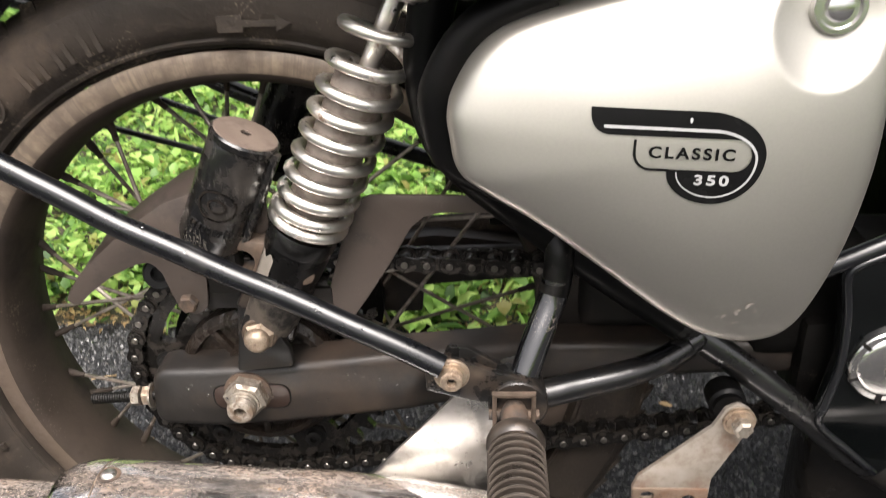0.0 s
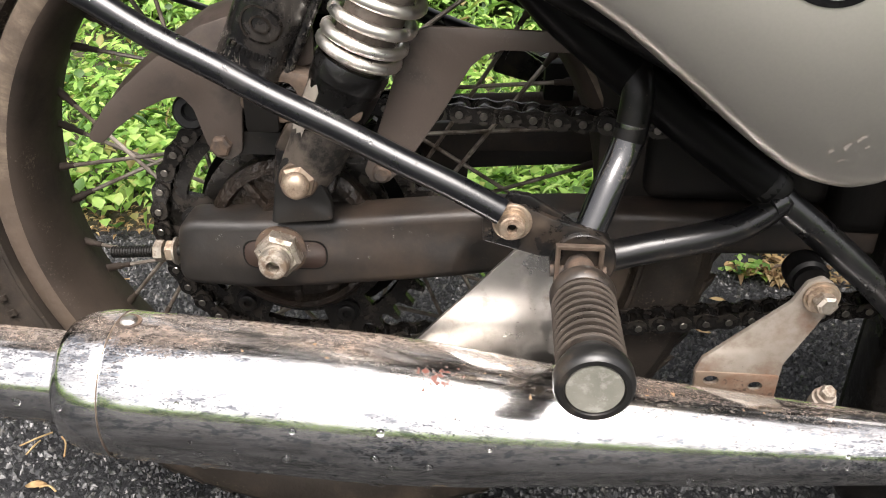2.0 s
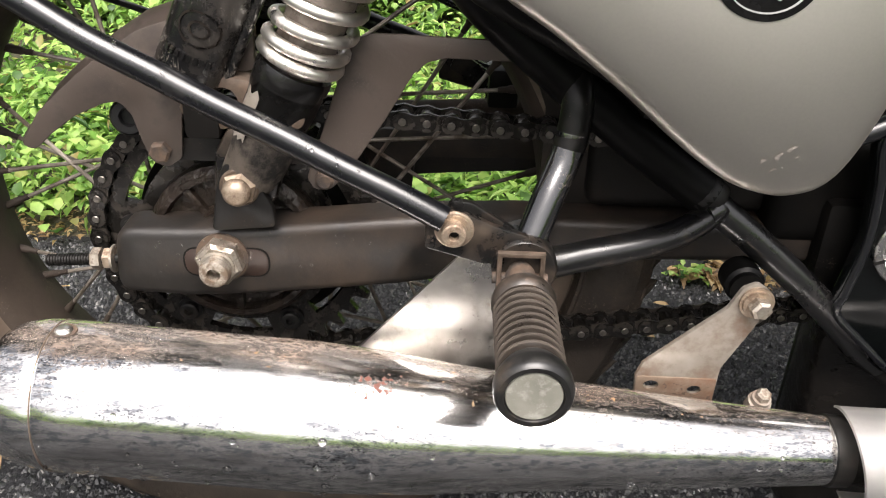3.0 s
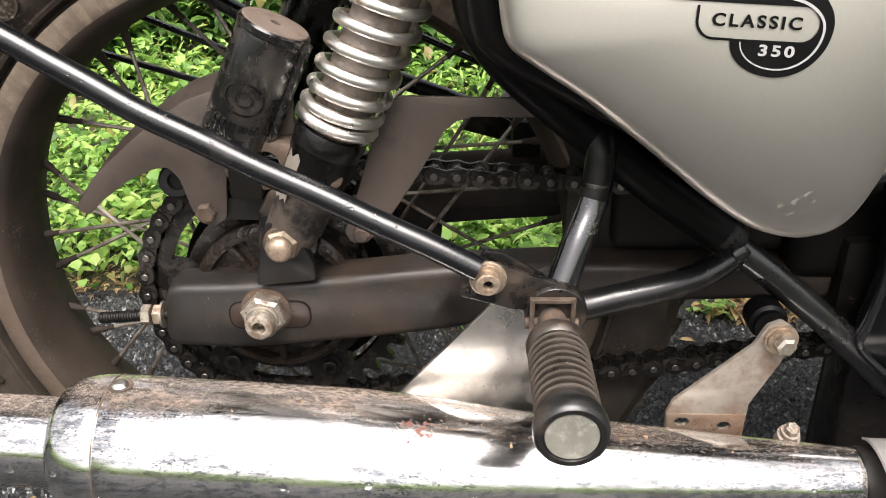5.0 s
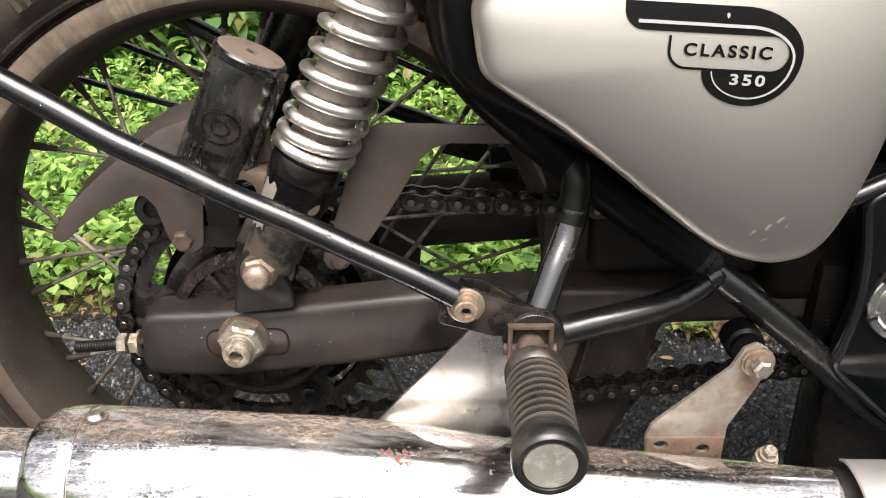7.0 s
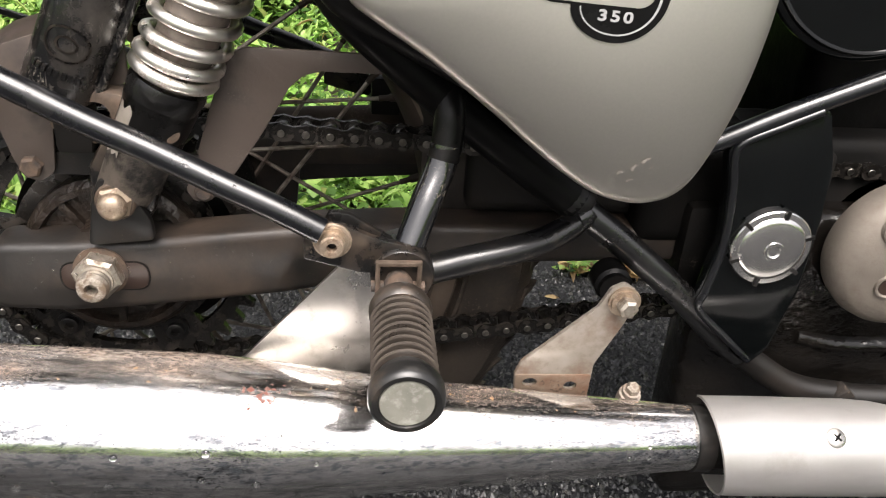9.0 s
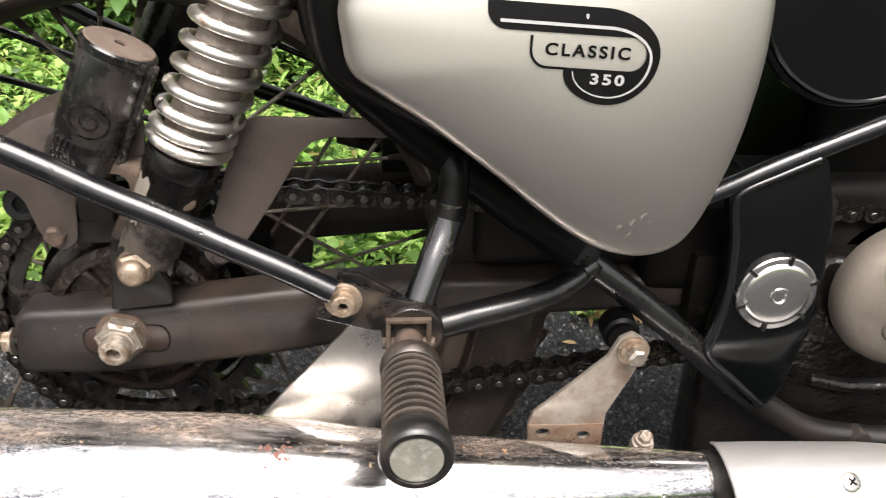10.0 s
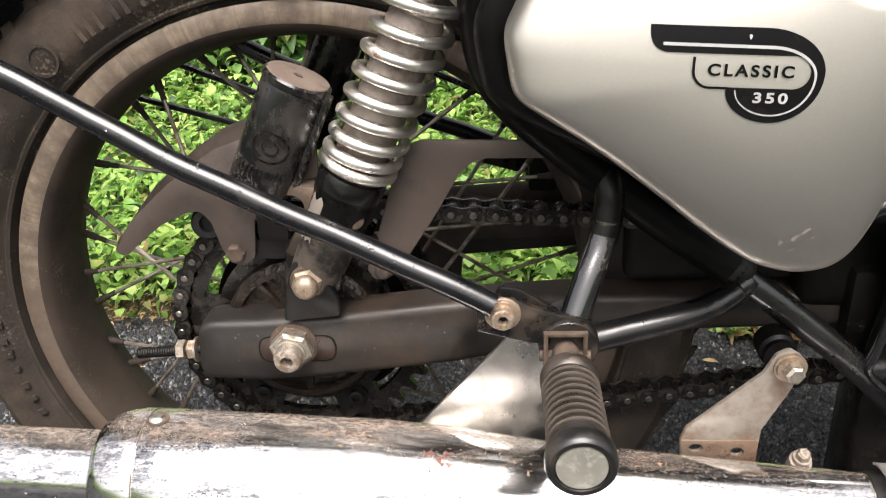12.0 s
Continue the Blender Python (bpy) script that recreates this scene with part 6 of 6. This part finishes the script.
def rain_drops():
    """Beads of rain on the brace, the swingarm and the guard."""
    rng = random.Random(31)

    def bead(at, n, r, parent):
        n = Vector(n).normalized()
        part("water_drop", lathe([(0, r), (r * 0.35, r * 0.86), (r * 0.6, r * 0.45), (r * 0.66, 0)], at, n, 10), "water", parent)
    brace = next(o for o in bike.children if o.name == "rear_brace")
    a, b = Vector((0.105, -0.150, 0.3855)), Vector((-0.120, -0.126, 0.4905))
    for k in range(13):
        f = rng.random()
        n = Vector((0.15, -math.cos(radians(rng.uniform(5, 70))), math.sin(radians(rng.uniform(5, 70)))))
        c = a.lerp(b, f)
        d = (b - a).normalized()
        n = (n - d * n.dot(d)).normalized()
        bead(c + n * 0.0060, n, rng.uniform(0.0005, 0.0011), brace)
    arm = next(o for o in bike.children if o.name == "swingarm")
    for k in range(22):
        x = rng.uniform(-0.055, 0.10)
        top = 0.3335 + max(0.0, x + 0.03) * 0.105
        bead(Vector((x, -0.1180, top - rng.random() ** 2 * 0.022)), (0, -1, 0.1), rng.uniform(0.0006, 0.0013), arm)


rain_drops()


# ---- ground and planting ----
def ground_sheet():
    bm = bmesh.new()
    xs = [-60, -20, -6, -2.5] + [-1.6 + 0.04 * k for k in range(96)] + [3, 6, 20, 60]
    ys = [-60, -20, -6, -2.5] + [-1.2 + 0.05 * k for k in range(78)] + [3.5, 6, 20, 60]
    grid = []
    for y in ys:
        row = []
        for x in xs:
            h = 0
            if abs(x) < 3 and -2 < y < 3.4:
                h = 0.004 * noise.noise(Vector((x * 3, y * 3, 0)))
                if y > 0.42:
                    h += min(0.30, (y - 0.42) * 0.10) + 0.02 * noise.noise(Vector((x * 6, y * 6, 5)))
            elif y >= 3.4:
                h = 0.3
            row.append(bm.verts.new((x, y, GROUND + h)))
        grid.append(row)
    for j in range(len(ys) - 1):
        for i in range(len(xs) - 1):
            f = bm.faces.new((grid[j][i], grid[j][i + 1], grid[j + 1][i + 1], grid[j + 1][i]))
            cx, cy = (xs[i] + xs[i + 1]) / 2, (ys[j] + ys[j + 1]) / 2
            edge = 0.43 - 0.06 * cx + 0.015 * math.sin(cx * 9) + 0.12 * min(1.0, max(0.0, (cx - 0.2) / 0.15)) - 0.12 * min(1.0, max(0.0, (cx - 0.75) / 0.15))
            f.material_index = 1 if cy > edge or cy < -7 else 0
    return part("ground", bm, ["asphalt", "soil"], None, smooth=60)


tagged(ground_sheet(), "wet dark coarse asphalt running into a weedy soil verge", "ground", kind="structure")


def raw_mesh(name, verts, faces, material, smooth=False):
    me = bpy.data.meshes.new(name)
    me.from_pydata(verts, [], faces)
    me.materials.append(M[material])
    if smooth:
        me.shade_smooth()
    return new(name, me)


def chips(count, seed):
    """Loose wet chippings of the asphalt's surface."""
    rng = np.random.RandomState(seed)
    vs, fs = [], []
    base = [(1, 0, 0), (0.3, 0.95, 0), (-0.8, 0.6, 0), (-0.8, -0.6, 0), (0.3, -0.95, 0), (0.1, 0.1, 0.8), (-0.2, -0.25, 0.7)]
    tris = [(0, 1, 5), (1, 2, 5), (2, 3, 6), (3, 4, 6), (4, 0, 6), (0, 5, 6), (2, 6, 5)]
    for i in range(count):
        x, y = rng.uniform(-0.75, 0.85), rng.uniform(-0.35, 0.46)
        r = 0.0016 + 0.0030 * rng.rand() ** 1.6
        a = rng.rand() * 6.28
        sx, sz = rng.uniform(0.6, 1.2), rng.uniform(0.7, 1.5)
        n = len(vs)
        for bx, by, bz in base:
            px, py = bx * r * sx + rng.uniform(-.2, .2) * r, by * r + rng.uniform(-.2, .2) * r
            vs.append((x + px * math.cos(a) - py * math.sin(a), y + px * math.sin(a) + py * math.cos(a), GROUND + bz * r * sz - 0.0004 + 0.004 * noise.noise(Vector((x * 3, y * 3, 0)))))
        fs += [tuple(n + k for k in t) for t in tris]
    return raw_mesh("asphalt_chippings", vs, fs, "chip")


def chip_material():
    m = bpy.data.materials.new("asphalt_chip")
    m.use_nodes = True
    nt = m.node_tree
    b = nt.nodes["Principled BSDF"]
    geo = nt.nodes.new("ShaderNodeNewGeometry")
    nt.links.new(ramp(nt, geo.outputs["Random Per Island"], [(0.0, (0.010, 0.0105, 0.0115)), (0.55, (0.028, 0.029, 0.030)), (0.90, (0.055, 0.055, 0.054)), (1.0, (0.12, 0.115, 0.105))]), b.inputs["Base Color"])
    b.inputs["Roughness"].default_value = 0.30
    b.inputs["Specular IOR Level"].default_value = 0.65
    return m


M["chip"] = chip_material()
tagged(chips(90000, 3), "loose dark wet stone chippings on the asphalt", "gravel", kind="stuff")


def leaves(name, spots, material):
    """spots: (place, heading, pitch, length, width). A leaf is four bent facets with a pointed tip."""
    vs, fs = [], []
    for (x, y, z), head, pitch, ln, wd in spots:
        n = len(vs)
        ch, sh, cp, sp = math.cos(head), math.sin(head), math.cos(pitch), math.sin(pitch)
        for u, w, d in ((0, 0, 0), (0.35, 0.5, 0.10), (0.35, -0.5, 0.10), (0.40, 0, -0.02), (0.75, 0.32, 0.02), (0.75, -0.32, 0.02), (0.78, 0, -0.08), (1.0, 0, -0.22)):
            lx, ly, lz = u * ln, w * wd, d * ln
            fx = lx * cp - lz * sp
            fz = lx * sp + lz * cp
            vs.append((x + fx * ch - ly * sh, y + fx * sh + ly * ch, z + fz))
        fs += [(n, n + 3, n + 1), (n, n + 2, n + 3), (n + 1, n + 3, n + 6, n + 4), (n + 2, n + 5, n + 6, n + 3), (n + 4, n + 6, n + 7), (n + 5, n + 7, n + 6)]
    return raw_mesh(name, vs, fs, material, True)


def verge_height(x, y):
    return GROUND + min(0.30, max(0.0, (y - 0.42) * 0.10))


def weeds():
    rng = np.random.RandomState(11)
    spots = []
    for i in range(11500):
        y = 0.37 + 2.6 * rng.rand() ** 1.6
        x = rng.uniform(-1.0 - 0.75 * y, 1.2 + 0.75 * y) if i < 8200 else rng.uniform(-3.4, 3.6)
        if y < 0.418 - 0.06 * x + 0.035 * noise.noise(Vector((x * 4, 3, 1))) + 0.10 * min(1.0, max(0.0, (x - 0.2) / 0.15)):
            continue
        if noise.noise(Vector((x * 7, y * 7, 9))) < -0.30:
            continue
        z0 = verge_height(x, y)
        tall = (0.03 + 0.07 * rng.rand()) * (1 + 0.8 * min(1.5, max(0, y - 0.8)))
        size = rng.uniform(0.010, 0.031)
        broad = rng.rand() < 0.62
        for k in range(rng.randint(8, 17)):
            f = rng.rand() ** 0.7
            spots.append(((x + rng.normal(0, 0.022), y + rng.normal(0, 0.022), z0 + tall * f + 0.004), rng.rand() * 6.28, rng.uniform(-0.9, 1.1), size * rng.uniform(0.6, 1.4) * (0.9 if broad else 1.5), size * (rng.uniform(0.5, 0.9) if broad else rng.uniform(0.10, 0.35))))
    for i in range(4):
        x, y = rng.normal(0.445, 0.012), rng.normal(0.400, 0.010)
        for k in range(8):
            spots.append(((x + rng.normal(0, 0.008), y + rng.normal(0, 0.008), GROUND + 0.004 + 0.02 * rng.rand()), rng.rand() * 6.28, rng.uniform(-0.3, 0.7), rng.uniform(0.008, 0.018), rng.uniform(0.005, 0.010)))
    return leaves("weed_carpet", spots, "weed")


tagged(weeds(), "fresh green low weeds growing on the verge", "weeds", kind="stuff")


def bush(seed, cx, cy, rx, ry, h, count, leaf=(0.025, 0.055)):
    rng = np.random.RandomState(seed)
    base = verge_height(cx, cy)
    b = tagged(holder("bush", (cx, cy, base)), "shaded green leafy bush behind the weeds", "bush", "bushes on the verge")
    ends = []
    for k in range(9):
        a, f = rng.rand() * 6.28, rng.uniform(0.3, 0.85)
        top = (cx + rx * f * math.cos(a), cy + ry * f * math.sin(a), base + h * rng.uniform(0.55, 0.95))
        mid = (cx + rx * f * 0.35 * math.cos(a), cy + ry * f * 0.35 * math.sin(a), base + h * 0.4)
        part("stem", tube([(cx + rng.normal(0, .02), cy + rng.normal(0, .02), base - 0.01), mid, top], lambda t: 0.006 - 0.0045 * t, 7, 5), "twig", b)
        ends.append((mid, top))
    spots = []
    for i in range(count):
        m, t = ends[rng.randint(len(ends))]
        f = rng.rand() ** 0.6
        p = [m[j] + (t[j] - m[j]) * f for j in range(3)]
        sp = 0.28 * h
        z = max(base + 0.01, p[2] + rng.normal(0, sp * 0.55))
        spots.append(((p[0] + rng.normal(0, sp * rx / h * 0.7), p[1] + rng.normal(0, sp * ry / h * 0.7), z), rng.rand() * 6.28, rng.uniform(-0.8, 0.35), rng.uniform(*leaf), rng.uniform(leaf[0] * 0.6, leaf[1] * 0.55)))
    lv = leaves("foliage", spots, "bush")
    lv.parent = b
    lv.matrix_parent_inverse = Matrix.Translation(-WHERE[b.name])
    return b


M["twig"] = surface("brown_twig", (0.08, 0.055, 0.035), (0.12, 0.085, 0.055), 80, (0.6, 0.8), bump=0.2)
for k, (cx, cy, rx, ry, h, c) in enumerate([(-1.5, 1.9, 0.5, 0.4, 0.55, 1500), (-0.75, 1.75, 0.45, 0.35, 0.42, 1500), (-0.1, 1.9, 0.5, 0.4, 0.5, 1600), (0.6, 1.85, 0.5, 0.4, 0.5, 1500), (1.3, 2.0, 0.5, 0.4, 0.6, 1300),
                                            (-2.2, 2.7, 0.7, 0.5, 0.9, 1500), (-1.1, 2.8, 0.7, 0.5, 0.95, 1700), (0.1, 2.9, 0.7, 0.5, 1.0, 1700), (1.2, 2.9, 0.7, 0.5, 0.95, 1500), (2.2, 2.8, 0.7, 0.5, 0.9, 1200)]):
    bush(40 + k, cx, cy, rx, ry, h, c)
for k, (cx, cy, rx, ry, h, c) in enumerate([(-1.15, 1.35, 0.22, 0.18, 0.24, 420), (-0.72, 1.28, 0.22, 0.18, 0.20, 420), (-0.38, 1.38, 0.20, 0.16, 0.22, 400), (0.02, 1.30, 0.22, 0.18, 0.20, 420), (0.42, 1.40, 0.22, 0.18, 0.24, 400), (0.85, 1.35, 0.22, 0.18, 0.24, 380)]):
    bush(70 + k, cx, cy, rx, ry, h, c, (0.035, 0.075))


def far_hedge():
    """Roadside hedge on the far side of the road, behind the camera and round the place."""
    rng = np.random.RandomState(23)
    spots = []
    for i in range(9000):
        a = rng.rand() * 6.28
        r = rng.uniform(9, 12)
        x, y = r * math.cos(a), r * math.sin(a)
        h = 1.7 + 0.7 * noise.noise(Vector((x * 0.5, y * 0.5, 2)))
        spots.append(((x, y, GROUND + h * rng.rand() ** 0.7), rng.rand() * 6.28, rng.uniform(-0.8, 0.4), rng.uniform(0.25, 0.5), rng.uniform(0.18, 0.3)))
    return leaves("far_hedge", spots, "weed")


tagged(far_hedge(), "distant green hedge along the road", "hedge", kind="backdrop")


def litter():
    rng = random.Random(5)
    spec = [(0.49, 0.405, 0.026), (0.535, 0.415, 0.022), (0.45, 0.40, 0.012), (0.515, 0.385, 0.018), (-0.30, 0.42, 0.013), (-0.36, 0.02, 0.012), (-0.27, -0.03, 0.010), (0.40, 0.33, 0.010), (0.37, 0.26, 0.009), (0.46, 0.30, 0.009), (-0.22, 0.02, 0.008), (0.16, 0.03, 0.012), (-0.172, -0.085, 0.009), (-0.105, -0.075, 0.008), (-0.205, -0.125, 0.010), (0.452, 0.395, 0.017), (0.470, 0.410, 0.020), (0.432, 0.412, 0.015), (0.500, 0.428, 0.021), (0.480, 0.385, 0.013)]
    for x, y, r in spec:
        a = rng.uniform(0, 6.28)
        bm = bmesh.new()
        shape = [(0, 0), (0.5, 0.42), (1.1, 0.5), (1.7, 0.25), (2.0, 0), (1.6, -0.3), (1.0, -0.46), (0.4, -0.35)]
        vs = []
        for u, w in shape:
            px, py = (u - 1) * r, w * r
            vs.append(bm.verts.new((x + px * math.cos(a) - py * math.sin(a), y + px * math.sin(a) + py * math.cos(a), GROUND + 0.004 + 0.25 * abs(w) * r + (0.012 if y > 0.45 else 0))))
        bm.faces.new(vs)
        bmesh.ops.solidify(bm, geom=bm.faces[:], thickness=0.0006)
        part("fallen_leaf", bm, "dead_leaf", None)["group"] = "fallen leaves on the asphalt"
    for ob in [o for o in scene.collection.objects if o.name.startswith("fallen_leaf")]:
        tagged(ob, "dry yellow-brown fallen leaf on wet asphalt", "leaf")
    for k in range(44):
        x, y = (rng.uniform(-0.4, 0.55), rng.choice([rng.uniform(0.0, 0.1), rng.uniform(0.15, 0.45)])) if k < 16 else (rng.uniform(-0.40, 0.10), rng.uniform(-0.18, 0.08))
        a = rng.uniform(0, 3.14)
        ln = rng.uniform(0.010, 0.038)
        t = part("dry_straw", tube([(x, y, GROUND + 0.004), (x + ln * 0.5 * math.cos(a), y + ln * 0.5 * math.sin(a), GROUND + 0.007), (x + ln * math.cos(a + 0.2), y + ln * math.sin(a + 0.2), GROUND + 0.004)], 0.0009, 6, 4), "dead_leaf", None)
        tagged(t, "thin dry straw lying on wet asphalt", "straw", "dry straws on the asphalt")


litter()


def mulch():
    """Dry leaf bits and straw among the weeds at the asphalt's edge, thickest in one yellow heap."""
    rng = np.random.RandomState(77)
    spots = []
    for i in range(3600):
        if i < 170:
            x, y = rng.normal(0.490, 0.022), rng.normal(0.398, 0.012)
            z, size = GROUND + 0.004 + 0.010 * rng.rand(), rng.uniform(0.008, 0.024)
        else:
            x = rng.uniform(-0.75, 0.9)
            y = 0.425 - 0.06 * x + abs(rng.normal(0, 0.07)) - 0.02
            if 0.28 < x < 0.47 and y < 0.47:
                continue
            z, size = verge_height(x, y) + 0.003 + 0.010 * rng.rand(), rng.uniform(0.004, 0.014)
        spots.append(((x, y, z), rng.rand() * 6.28, rng.uniform(-0.3, 0.4), size, size * rng.uniform(0.15, 0.55)))
    return leaves("leaf_mulch", spots, "mulch")


M["mulch"] = leaf_material("dry_leaf_mulch", (0.10, 0.06, 0.03), (0.30, 0.19, 0.085), (0.50, 0.38, 0.19))
tagged(mulch(), "dry yellow-brown leaf bits along the asphalt edge", "leaf litter", kind="stuff")
